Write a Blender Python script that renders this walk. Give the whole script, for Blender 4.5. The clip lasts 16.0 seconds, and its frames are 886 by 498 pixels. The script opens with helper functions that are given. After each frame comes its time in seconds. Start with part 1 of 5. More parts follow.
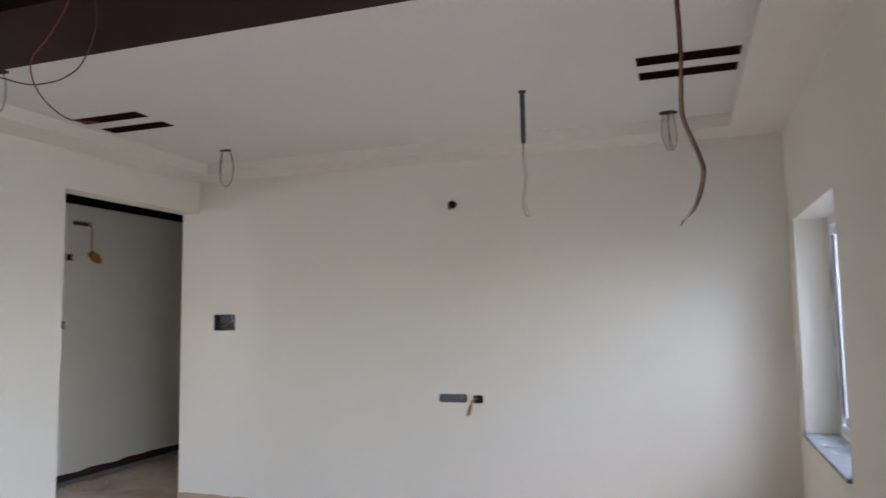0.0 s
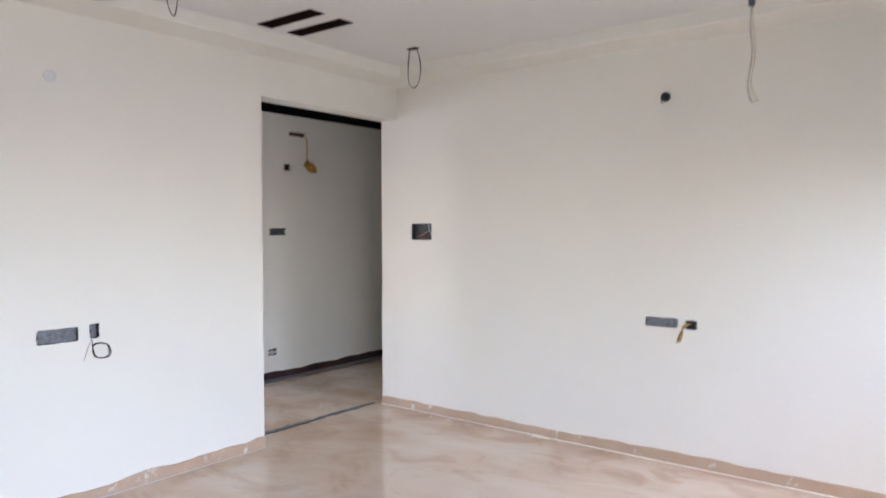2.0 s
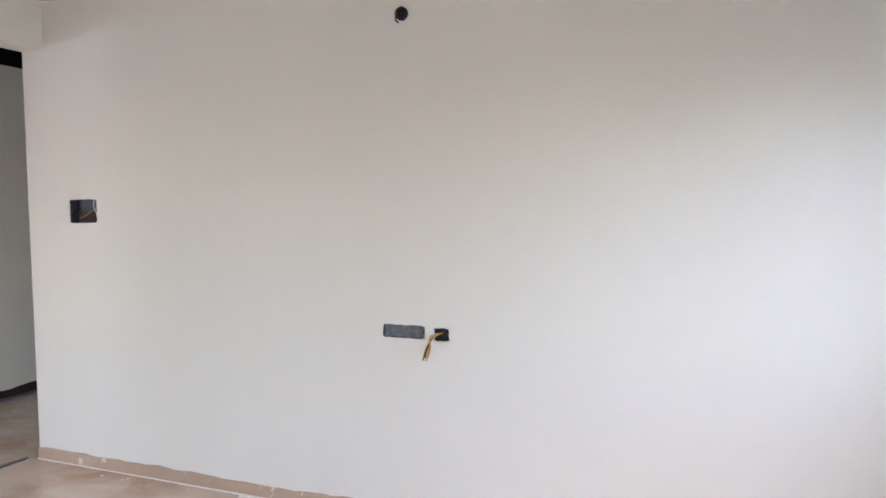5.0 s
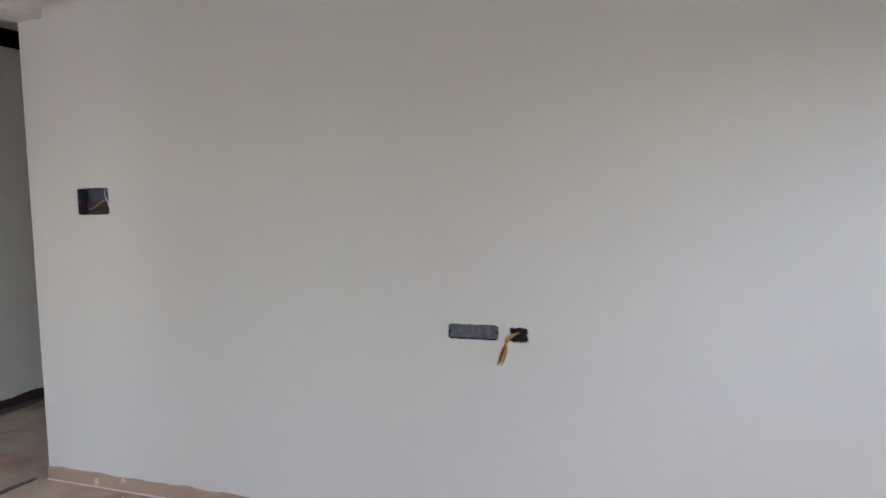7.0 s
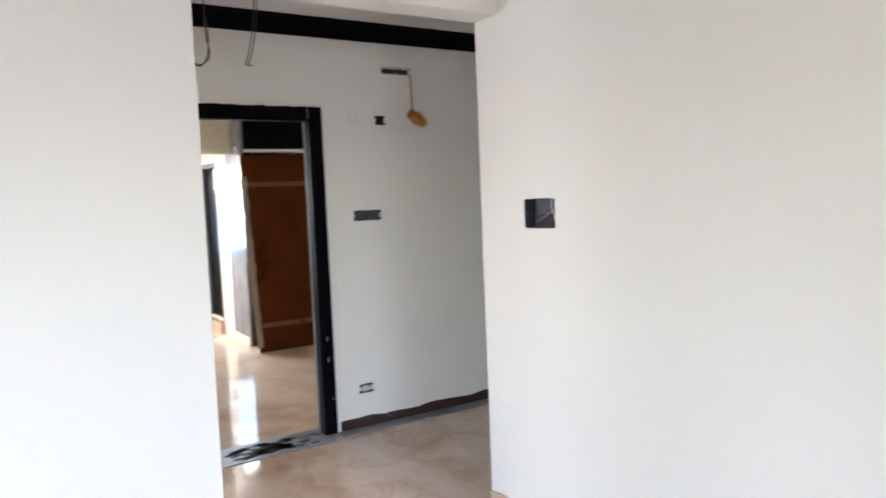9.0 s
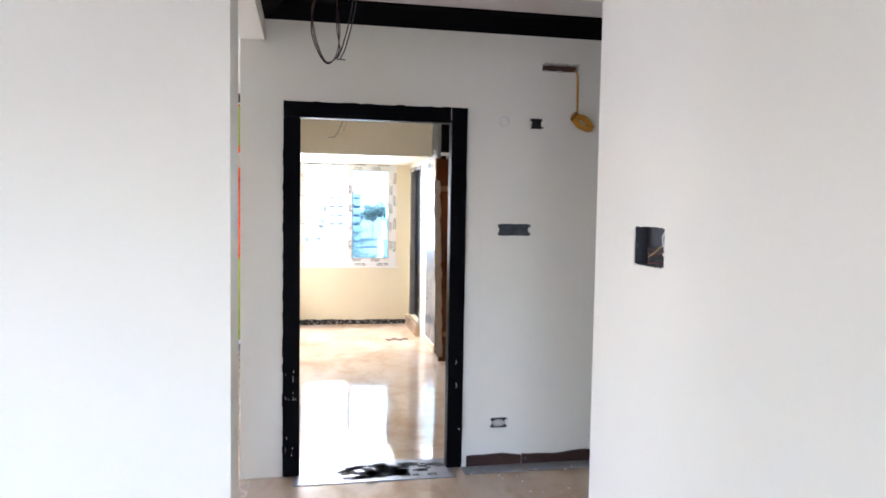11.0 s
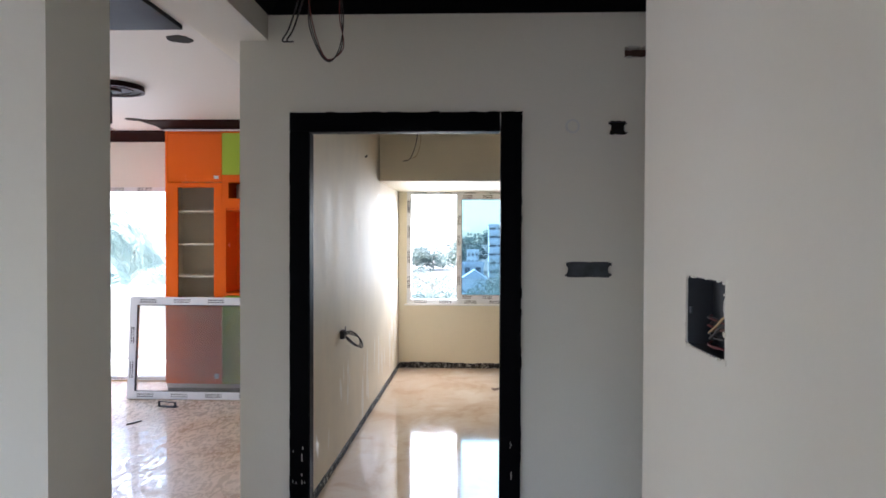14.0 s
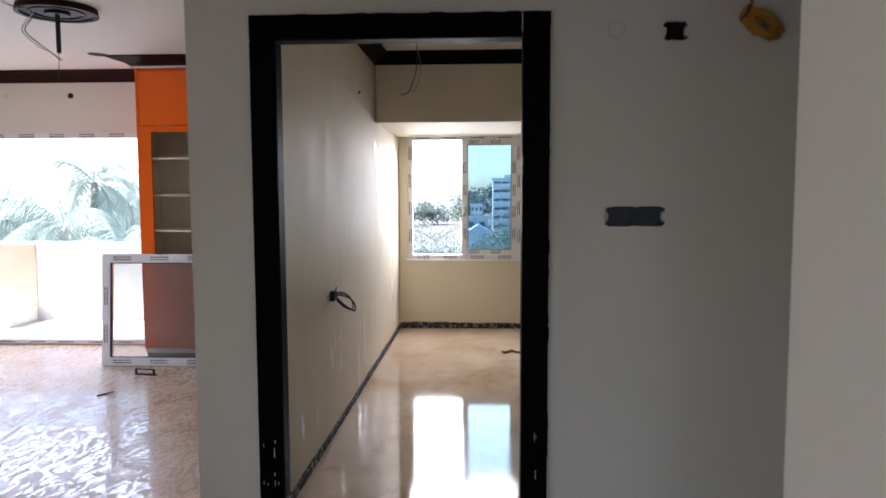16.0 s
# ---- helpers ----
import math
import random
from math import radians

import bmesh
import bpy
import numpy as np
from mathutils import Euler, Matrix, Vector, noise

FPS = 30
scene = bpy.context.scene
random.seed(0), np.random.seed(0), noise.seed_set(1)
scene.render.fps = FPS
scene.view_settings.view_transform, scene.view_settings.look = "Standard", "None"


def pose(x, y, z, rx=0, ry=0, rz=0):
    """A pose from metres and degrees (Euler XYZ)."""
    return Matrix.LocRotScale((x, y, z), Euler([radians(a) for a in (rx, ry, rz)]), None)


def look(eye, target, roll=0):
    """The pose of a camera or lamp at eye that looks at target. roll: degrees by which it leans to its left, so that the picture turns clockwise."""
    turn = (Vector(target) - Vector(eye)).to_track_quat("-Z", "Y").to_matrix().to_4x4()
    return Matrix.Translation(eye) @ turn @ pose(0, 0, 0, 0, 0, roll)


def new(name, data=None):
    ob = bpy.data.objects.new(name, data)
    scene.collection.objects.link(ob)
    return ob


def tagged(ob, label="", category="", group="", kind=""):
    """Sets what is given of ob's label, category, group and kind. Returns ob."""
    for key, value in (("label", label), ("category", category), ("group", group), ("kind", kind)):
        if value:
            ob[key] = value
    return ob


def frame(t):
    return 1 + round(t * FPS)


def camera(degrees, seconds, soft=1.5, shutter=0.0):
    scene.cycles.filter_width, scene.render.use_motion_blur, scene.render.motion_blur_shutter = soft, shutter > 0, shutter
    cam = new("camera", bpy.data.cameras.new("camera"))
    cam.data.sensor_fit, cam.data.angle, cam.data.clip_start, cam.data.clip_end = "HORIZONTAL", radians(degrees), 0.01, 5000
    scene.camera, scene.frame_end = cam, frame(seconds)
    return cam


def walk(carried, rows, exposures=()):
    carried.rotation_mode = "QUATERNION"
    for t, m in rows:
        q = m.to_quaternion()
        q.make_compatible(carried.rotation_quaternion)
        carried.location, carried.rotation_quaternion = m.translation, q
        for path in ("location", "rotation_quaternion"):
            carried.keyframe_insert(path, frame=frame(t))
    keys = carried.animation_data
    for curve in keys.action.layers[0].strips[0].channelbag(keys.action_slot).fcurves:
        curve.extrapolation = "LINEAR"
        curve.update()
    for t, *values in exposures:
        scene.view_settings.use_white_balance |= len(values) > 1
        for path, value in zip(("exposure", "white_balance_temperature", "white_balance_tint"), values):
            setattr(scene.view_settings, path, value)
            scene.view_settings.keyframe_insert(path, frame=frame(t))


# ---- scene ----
EXPOSURES = [
    (0, 2.95, 6100, 17),
    (0.7, 3.75, 6150, 19),
    (2, 3.65, 6050, 20),
    (3.5, 3.62, 6000, 18),
    (4.7, 3.6, 6080, 19),
    (7, 2.94, 5950, 18),
    (8, 3.88, 6050, 19),
    (9, 4.04, 5900, 17),
    (9.7, 4.04, 5830, 18),
    (12.2, 4.02, 5750, 17),
    (13, 3.32, 5780, 15),
    (14, 2.80, 5880, 16),
    (16, 2.29, 6100, 19),
]
cam = camera(64.5, 16.0, soft=1.6, shutter=0.6)
PATH = [
    (0, (3.789, -4.83, 1.478), (3.145, -2.945, 1.66), -0.9),
    (0.5, (3.848, -4.749, 1.478), (3.021, -2.936, 1.65), -0.2),
    (1, (3.888, -4.62, 1.492), (2.866, -2.908, 1.652), -0.2),
    (1.5, (3.915, -4.494, 1.499), (2.747, -2.873, 1.568), -0.1),
    (2, (3.794, -4.284, 1.471), (2.57, -2.704, 1.407), -0.1),
    (2.5, (3.709, -4.002, 1.431), (2.373, -2.518, 1.315), -2.3),
    (3, (3.752, -3.676, 1.412), (2.388, -2.221, 1.256), 0.7),
    (3.5, (3.685, -3.444, 1.399), (2.439, -1.893, 1.198), 0.7),
    (4, (3.548, -3.222, 1.396), (2.631, -1.451, 1.258), -0.0),
    (4.5, (3.564, -2.961, 1.396), (2.743, -1.141, 1.277), -0.2),
    (4.7, (3.573, -2.885, 1.416), (2.792, -1.047, 1.304), -0.3),
    (7, (3.102, -2.547, 1.392), (2.361, -0.695, 1.25), -1.7),
    (7.5, (2.963, -2.397, 1.484), (1.946, -0.68, 1.354), -1.1),
    (8, (2.81, -2.252, 1.492), (1.468, -0.776, 1.347), -1.4),
    (8.5, (2.664, -2.128, 1.505), (1.143, -0.835, 1.378), -2.3),
    (9, (2.599, -1.967, 1.508), (0.91, -0.905, 1.367), -2.4),
    (9.5, (2.599, -1.737, 1.519), (0.802, -0.875, 1.347), -1.1),
    (9.7, (2.593, -1.673, 1.519), (0.769, -0.869, 1.351), -0.6),
    (11.8, (2.181, -0.808, 1.556), (0.194, -0.598, 1.458), 0.2),
    (12, (2.131, -0.772, 1.553), (0.143, -0.58, 1.461), -0.1),
    (12.5, (1.958, -0.709, 1.55), (-0.037, -0.575, 1.517), -0.2),
    (13, (1.794, -0.636, 1.56), (-0.203, -0.538, 1.523), -1.2),
    (13.5, (1.63, -0.511, 1.57), (-0.37, -0.504, 1.565), -0.8),
    (14, (1.507, -0.411, 1.566), (-0.491, -0.487, 1.532), 0.2),
    (14.5, (1.423, -0.395, 1.56), (-0.574, -0.504, 1.51), 0.1),
    (15, (1.194, -0.429, 1.54), (-0.803, -0.516, 1.461), 0.6),
    (15.5, (1.042, -0.472, 1.53), (-0.953, -0.53, 1.4), 0.6),
    (16, (0.828, -0.443, 1.512), (-1.163, -0.53, 1.349), -0.2),
]
walk(cam, [(t, look(eye, target, roll)) for t, eye, target, roll in PATH], EXPOSURES)

# ---------------------------------------------------------------- world and light
world = bpy.data.worlds.new("sky")
scene.world = world
world.use_nodes = True
wn = world.node_tree.nodes
sky = wn.new("ShaderNodeTexSky")
sky.sky_type = "NISHITA"
sky.sun_disc = False
sky.sun_elevation, sky.sun_rotation = radians(45), radians(180)
sky.air_density, sky.dust_density = 1.0, 0.9
wn["Background"].inputs["Strength"].default_value = 0.15
world.node_tree.links.new(sky.outputs["Color"], wn["Background"].inputs["Color"])

sun = new("sun", bpy.data.lights.new("sun", "SUN"))
sun.data.energy, sun.data.angle, sun.data.color = 4.0, radians(8), (1.0, 0.97, 0.92)
sun.matrix_world = look((0, 0, 30), (0, 26, 4))


def window_light(name, eye, target, sx, sy, watts, color=(0.79, 0.85, 1.0), spread=140):
    """Sky light that comes in through one opening, mostly downwards."""
    lamp = new(name, bpy.data.lights.new(name, "AREA"))
    lamp.data.shape, lamp.data.size, lamp.data.size_y = "RECTANGLE", sx, sy
    lamp.data.energy, lamp.data.color, lamp.data.spread = watts, color, radians(spread)
    lamp.matrix_world = look(eye, target)
    return lamp


window_light("window_light_room", (5.5, -0.85, 2.2), (4.5, -0.90, 1.45), 1.8, 1.2, 8.8, spread=112)
# rear opening is unseen and assumed, added to light the west wall
window_light("added_light_rear", (5.5, -4.6, 2.0), (4.5, -4.2, 1.22), 2.2, 1.2, 4.2, spread=92)
window_light("window_light_bedroom", (-7.10, -0.55, 1.5), (-6.1, -0.58, 0.8), 1.2, 1.3, 10.5, (0.95, 0.92, 0.87))
# south hall opening is unseen, its lamp added to brighten the wall unit's front
window_light("added_light_hall", (-3.5, -6.46, 1.5), (-3.6, -5.3, 0.8), 1.7, 1.1, 5.5)
window_light("window_light_balcony", (-6.2, -4.7, 1.5), (-4.8, -4.3, 0.6), 2.1, 1.1, 4.4)


# ---------------------------------------------------------------- materials
def material(name, color, rough=0.5, metal=0.0, var=0.06, scale=3.0, bump=0.0, bump_scale=120.0, fine=0.03,
             fine_scale=60.0, rough_var=0.08, spec=0.5, stretch=None):
    """Two scales of colour variation, uneven gloss and a fine relief, in metres."""
    m = bpy.data.materials.new(name)
    m.use_nodes = True
    nt = m.node_tree
    n, l = nt.nodes, nt.links
    b = n["Principled BSDF"]
    geo = n.new("ShaderNodeNewGeometry")
    big, small = n.new("ShaderNodeTexNoise"), n.new("ShaderNodeTexNoise")
    big.inputs["Scale"].default_value, big.inputs["Detail"].default_value = scale, 5
    small.inputs["Scale"].default_value, small.inputs["Detail"].default_value = fine_scale, 3
    for t in (big, small):
        l.new(geo.outputs["Position"], t.inputs["Vector"])
    if stretch:
        mp = n.new("ShaderNodeMapping")
        mp.inputs["Scale"].default_value = stretch
        l.new(geo.outputs["Position"], mp.inputs["Vector"])
        l.new(mp.outputs["Vector"], big.inputs["Vector"])
    add = n.new("ShaderNodeMath")
    add.operation = "MULTIPLY_ADD"
    l.new(big.outputs["Fac"], add.inputs[0])
    add.inputs[1].default_value, add.inputs[2].default_value = 2 * var, 1.0 - var - fine
    add2 = n.new("ShaderNodeMath")
    add2.operation = "MULTIPLY_ADD"
    l.new(small.outputs["Fac"], add2.inputs[0])
    add2.inputs[1].default_value = 2 * fine
    l.new(add.outputs[0], add2.inputs[2])
    mul = n.new("ShaderNodeVectorMath")
    mul.operation = "SCALE"
    mul.inputs[0].default_value = color
    l.new(add2.outputs[0], mul.inputs["Scale"])
    l.new(mul.outputs["Vector"], b.inputs["Base Color"])
    r = n.new("ShaderNodeMath")
    r.operation = "MULTIPLY_ADD"
    l.new(big.outputs["Fac"], r.inputs[0])
    r.inputs[1].default_value, r.inputs[2].default_value = 2 * rough_var, rough - rough_var
    l.new(r.outputs[0], b.inputs["Roughness"])
    b.inputs["Metallic"].default_value = metal
    b.inputs["Specular IOR Level"].default_value = spec
    if bump:
        bt = n.new("ShaderNodeTexNoise")
        bt.inputs["Scale"].default_value, bt.inputs["Detail"].default_value = bump_scale, 4
        l.new(geo.outputs["Position"], bt.inputs["Vector"])
        bp = n.new("ShaderNodeBump")
        bp.inputs["Strength"].default_value, bp.inputs["Distance"].default_value = bump, 0.004
        l.new(bt.outputs["Fac"], bp.inputs["Height"])
        l.new(bp.outputs["Normal"], b.inputs["Normal"])
    return m


def marble(name, wiped=0.0):
    """Polished beige marble with brown clouds and a film of dried dust, paler where wiped to suggest reflections."""
    m = bpy.data.materials.new(name)
    m.use_nodes = True
    nt = m.node_tree
    n, l = nt.nodes, nt.links
    b = n["Principled BSDF"]
    geo = n.new("ShaderNodeNewGeometry")

    def tex(scale, detail, distort=0.0, stretch=(1, 1, 1), rough=0.55):
        mp = n.new("ShaderNodeMapping")
        mp.inputs["Scale"].default_value = stretch
        mp.inputs["Rotation"].default_value = (0, 0, 0.6)
        l.new(geo.outputs["Position"], mp.inputs["Vector"])
        t = n.new("ShaderNodeTexNoise")
        t.inputs["Scale"].default_value, t.inputs["Detail"].default_value = scale, detail
        t.inputs["Distortion"].default_value, t.inputs["Roughness"].default_value = distort, rough
        l.new(mp.outputs["Vector"], t.inputs["Vector"])
        return t

    def ramp(src, stops):
        r = n.new("ShaderNodeValToRGB")
        e = r.color_ramp.elements
        while len(e) < len(stops):
            e.new(0.5)
        for k, (p, c) in zip(e, stops):
            k.position, k.color = p, (*c, 1)
        l.new(src.outputs["Fac"], r.inputs["Fac"])
        return r

    cloud = ramp(tex(1.1, 6, 0.8, (1, 1.7, 1)), [(0.3, (0.52, 0.36, 0.24)), (0.5, (0.63, 0.485, 0.355)), (0.7, (0.70, 0.58, 0.46))])
    vein = ramp(tex(2.6, 5, 0.8, (1, 1.25, 1), 0.6), [(0.36, (0.70, 0.55, 0.43)), (0.5, (0.97, 0.95, 0.92)), (0.66, (1, 0.99, 0.97))])
    mix = n.new("ShaderNodeMix")
    mix.data_type, mix.blend_type = "RGBA", "MULTIPLY"
    mix.inputs[0].default_value = 0.55
    l.new(cloud.outputs["Color"], mix.inputs[6])
    l.new(vein.outputs["Color"], mix.inputs[7])
    dust = ramp(tex(1.3, 4, 0.3, (1.0, 1.6, 1), 0.45), [(0.36, (0, 0, 0)), (0.74, (1, 1, 1))])
    streak = ramp(tex(5.5 if wiped else 2.0, 7, 2.2 * wiped + 0.2, (1.0, 3.2 - 0.8 * wiped, 1), 0.68), [(0.44 - 0.1 * (1 - wiped), (0, 0, 0)), (0.53 + 0.15 * (1 - wiped), (1, 1, 1))])
    mix2 = n.new("ShaderNodeMix")
    mix2.data_type = "RGBA"
    dm = n.new("ShaderNodeMath")
    dm.operation = "MULTIPLY"
    # more and greyer dust on the wiped floor also stands in for washed-out reflection
    dm.inputs[1].default_value = 0.42 + 0.25 * wiped
    l.new(dust.outputs["Color"], dm.inputs[0])
    l.new(dm.outputs[0], mix2.inputs[0])
    l.new(mix.outputs[2], mix2.inputs[6])
    mix2.inputs[7].default_value = (0.72, 0.60 + 0.05 * wiped, 0.475 + 0.11 * wiped, 1)
    l.new(mix2.outputs[2], b.inputs["Base Color"])
    rr = n.new("ShaderNodeMath")
    rr.operation = "MULTIPLY_ADD"
    rr.inputs[1].default_value, rr.inputs[2].default_value = 0.05 + 0.34 * wiped, 0.03
    l.new(streak.outputs["Color"], rr.inputs[0])
    ra = n.new("ShaderNodeMath")
    ra.operation = "MULTIPLY_ADD"
    ra.inputs[1].default_value = 0.05
    l.new(dust.outputs["Color"], ra.inputs[0])
    l.new(rr.outputs[0], ra.inputs[2])
    l.new(ra.outputs[0], b.inputs["Roughness"])
    sp = n.new("ShaderNodeMath")
    sp.operation = "MULTIPLY_ADD"
    sp.inputs[1].default_value, sp.inputs[2].default_value = -0.36 * wiped, 0.5 + 0.1 * wiped
    l.new(streak.outputs["Color"], sp.inputs[0])
    l.new(sp.outputs[0], b.inputs["Specular IOR Level"])
    bp = n.new("ShaderNodeBump")
    bp.inputs["Strength"].default_value, bp.inputs["Distance"].default_value = 0.08, 0.0015
    l.new(tex(5 + 3 * wiped, 3 + 2 * wiped, 0.3 + 2 * wiped, (1, 2.0, 1)).outputs["Fac"], bp.inputs["Height"])
    l.new(bp.outputs["Normal"], b.inputs["Normal"])
    return m


def glass(name, color, rough=0.0, ior=1.5):
    m = bpy.data.materials.new(name)
    m.use_nodes = True
    nt = m.node_tree
    n, l = nt.nodes, nt.links
    n.remove(n["Principled BSDF"])
    tr, gl, mixs, fr = n.new("ShaderNodeBsdfTransparent"), n.new("ShaderNodeBsdfGlossy"), n.new("ShaderNodeMixShader"), n.new("ShaderNodeFresnel")
    tr.inputs["Color"].default_value = (*color, 1)
    gl.inputs["Roughness"].default_value = rough
    fr.inputs["IOR"].default_value = ior
    l.new(fr.outputs[0], mixs.inputs[0])
    l.new(tr.outputs[0], mixs.inputs[1])
    l.new(gl.outputs[0], mixs.inputs[2])
    l.new(mixs.outputs[0], n["Material Output"].inputs["Surface"])
    return m


def mortar(name):
    """Black bitumen-stained mortar with crumbs of white plaster."""
    m = material(name, (0.02, 0.02, 0.02), 0.9, var=0.3, scale=20, bump=0.8, bump_scale=40)
    n, l = m.node_tree.nodes, m.node_tree.links
    geo, t, r = n.new("ShaderNodeNewGeometry"), n.new("ShaderNodeTexNoise"), n.new("ShaderNodeValToRGB")
    t.inputs["Scale"].default_value, t.inputs["Detail"].default_value, t.inputs["Roughness"].default_value = 22, 6, 0.7
    e = r.color_ramp.elements
    e[0].position, e[0].color = 0.5, (0.02, 0.02, 0.02, 1)
    e[1].position, e[1].color = 0.68, (0.55, 0.53, 0.48, 1)
    l.new(geo.outputs["Position"], t.inputs["Vector"])
    l.new(t.outputs["Fac"], r.inputs["Fac"])
    l.new(r.outputs["Color"], n["Principled BSDF"].inputs["Base Color"])
    return m


def dusty_glass(name, color, dust):
    """Clear glass under an even film of pale dust."""
    m = glass(name, color, 0.02)
    n, l = m.node_tree.nodes, m.node_tree.links
    under = n["Material Output"].inputs["Surface"].links[0].from_socket
    film, both, t = n.new("ShaderNodeBsdfDiffuse"), n.new("ShaderNodeMixShader"), n.new("ShaderNodeTexNoise")
    film.inputs["Color"].default_value = (0.74, 0.72, 0.68, 1)
    t.inputs["Scale"].default_value = 2.5
    k = n.new("ShaderNodeMath")
    k.operation = "MULTIPLY"
    k.inputs[1].default_value = 2 * dust
    l.new(t.outputs["Fac"], k.inputs[0])
    l.new(k.outputs[0], both.inputs[0])
    l.new(under, both.inputs[1])
    l.new(film.outputs[0], both.inputs[2])
    l.new(both.outputs[0], n["Material Output"].inputs["Surface"])
    return m


PAINT = material("cream_wall_paint", (0.80, 0.77, 0.685), 0.62, var=0.025, scale=1.3, bump=0.06, bump_scale=90, fine=0.012)
PAINT_B = material("pale_yellow_wall_paint", (0.80, 0.74, 0.58), 0.6, var=0.03, scale=1.5, bump=0.08, bump_scale=70, fine=0.015)
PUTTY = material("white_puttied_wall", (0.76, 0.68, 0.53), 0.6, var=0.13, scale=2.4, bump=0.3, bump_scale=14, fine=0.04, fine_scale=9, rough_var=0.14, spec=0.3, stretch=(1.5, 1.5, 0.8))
SMEAR = material("dried_white_putty", (0.86, 0.82, 0.73), 0.34, var=0.08, scale=6, bump=0.1, bump_scale=30)
CEIL = material("white_ceiling_paint", (0.72, 0.70, 0.66), 0.7, var=0.02, scale=1.1, bump=0.04)
BLACK = material("black_stained_wood", (0.003, 0.003, 0.004), 0.5, var=0.3, scale=5, bump=0.15, bump_scale=60, rough_var=0.12, spec=0.04)
BROWN = material("dark_brown_painted_ceiling", (0.026, 0.010, 0.009), 0.5, var=0.15, scale=2.5, bump=0.05, rough_var=0.1, spec=0.06)
FLOOR = marble("beige_marble")
FLOOR_H = marble("beige_marble_with_wiped_slurry", 1.0)
SKIRT = material("tan_marble_skirting", (0.50, 0.36, 0.25), 0.35, var=0.16, scale=7, bump=0.1, bump_scale=40, fine=0.06)
DARKSKIRT = material("dark_brown_skirting", (0.045, 0.022, 0.017), 0.4, var=0.4, scale=9, bump=0.2, bump_scale=30)
for soiled, at, size in ((SKIRT, 0.60, 9.0), (DARKSKIRT, 0.66, 11.0)):
    # dried plaster smeared over the stone
    n_, l_ = soiled.node_tree.nodes, soiled.node_tree.links
    geo_, t_, r_, mix_ = n_.new("ShaderNodeNewGeometry"), n_.new("ShaderNodeTexNoise"), n_.new("ShaderNodeValToRGB"), n_.new("ShaderNodeMix")
    t_.inputs["Scale"].default_value, t_.inputs["Detail"].default_value, t_.inputs["Roughness"].default_value = size, 6, 0.68
    r_.color_ramp.elements[0].position, r_.color_ramp.elements[1].position = at, at + 0.07
    mix_.data_type = "RGBA"
    under_ = n_["Principled BSDF"].inputs["Base Color"].links[0].from_socket
    l_.new(geo_.outputs["Position"], t_.inputs["Vector"])
    l_.new(t_.outputs["Fac"], r_.inputs["Fac"])
    l_.new(r_.outputs["Color"], mix_.inputs[0])
    l_.new(under_, mix_.inputs[6])
    mix_.inputs[7].default_value = (0.70, 0.66, 0.58, 1)
    l_.new(mix_.outputs[2], n_["Principled BSDF"].inputs["Base Color"])
GRANITE = material("grey_granite", (0.24, 0.24, 0.25), 0.35, var=0.3, scale=14, bump=0.1, fine=0.4, fine_scale=70)
CEMENT = material("rough_cement", (0.14, 0.135, 0.13), 0.9, var=0.75, scale=26, bump=0.7, bump_scale=45, fine=0.25)
UPVC = material("white_plastic_frame", (0.83, 0.84, 0.85), 0.3, var=0.02, scale=6, fine=0.01)
PRINT = material("black_film_print", (0.02, 0.02, 0.022), 0.5, var=0.2, scale=30)
GASKET = material("black_rubber_gasket", (0.02, 0.022, 0.025), 0.6)
MORTAR = mortar("stained_mortar")
STEEL = material("galvanised_steel", (0.05, 0.06, 0.07), 0.55, metal=0.3, var=0.5, scale=35, fine=0.1, rough_var=0.15)
DUSTED = material("plaster_dusted_steel", (0.17, 0.175, 0.185), 0.75, var=0.75, scale=45, bump=0.4, bump_scale=80, fine=0.2, fine_scale=150)
SMEARED = material("steel_wiped_with_plaster", (0.055, 0.062, 0.070), 0.55, metal=0.2, var=0.85, scale=22, bump=0.3, bump_scale=60, fine=0.2, fine_scale=120)
# near-black metal for box rims, a box back and small fittings
BOXDARK = material("dark_metal", (0.022, 0.025, 0.032), 0.6, var=0.4, scale=40)
ORANGE = material("orange_laminate", (0.92, 0.15, 0.006), 0.25, var=0.03, scale=4, rough_var=0.06, spec=0.3)
GREEN = material("lime_green_laminate", (0.42, 0.56, 0.055), 0.22, var=0.03, scale=4, rough_var=0.06, spec=0.35)
DARKSTONE = material("dark_grey_stone", (0.085, 0.085, 0.09), 0.45, var=0.35, scale=12, bump=0.2, fine=0.2, fine_scale=90)
SHELF = material("cream_laminate", (0.76, 0.69, 0.54), 0.45, var=0.04, scale=5)
PAPER = material("brown_wrapping_paper", (0.09, 0.023, 0.003), 0.32, var=0.4, scale=4, bump=0.2, bump_scale=9, rough_var=0.15, spec=0.12)
TAPE = material("brown_packing_tape", (0.17, 0.06, 0.01), 0.3, var=0.1, scale=6)
LAMINATE = material("grey_gloss_laminate", (0.20, 0.21, 0.23), 0.2, var=0.35, scale=6, bump=0.1, bump_scale=12, rough_var=0.12)
CABLE = material("black_cable", (0.025, 0.02, 0.02), 0.5)
REDWIRE = material("red_wire", (0.15, 0.02, 0.015), 0.45)
TANWIRE = material("bare_tan_wire", (0.46, 0.33, 0.14), 0.5)
YELLOW = material("yellow_wire", (0.50, 0.24, 0.018), 0.5, var=0.15, scale=40)
WHITEPIPE = material("white_plastic_pipe", (0.72, 0.71, 0.68), 0.4)
# near-black that stands in for the shade inside holes, slots and conduit ends
HOLE_SHADE = material("hole_shade_black", (0.02, 0.018, 0.016), 0.9)
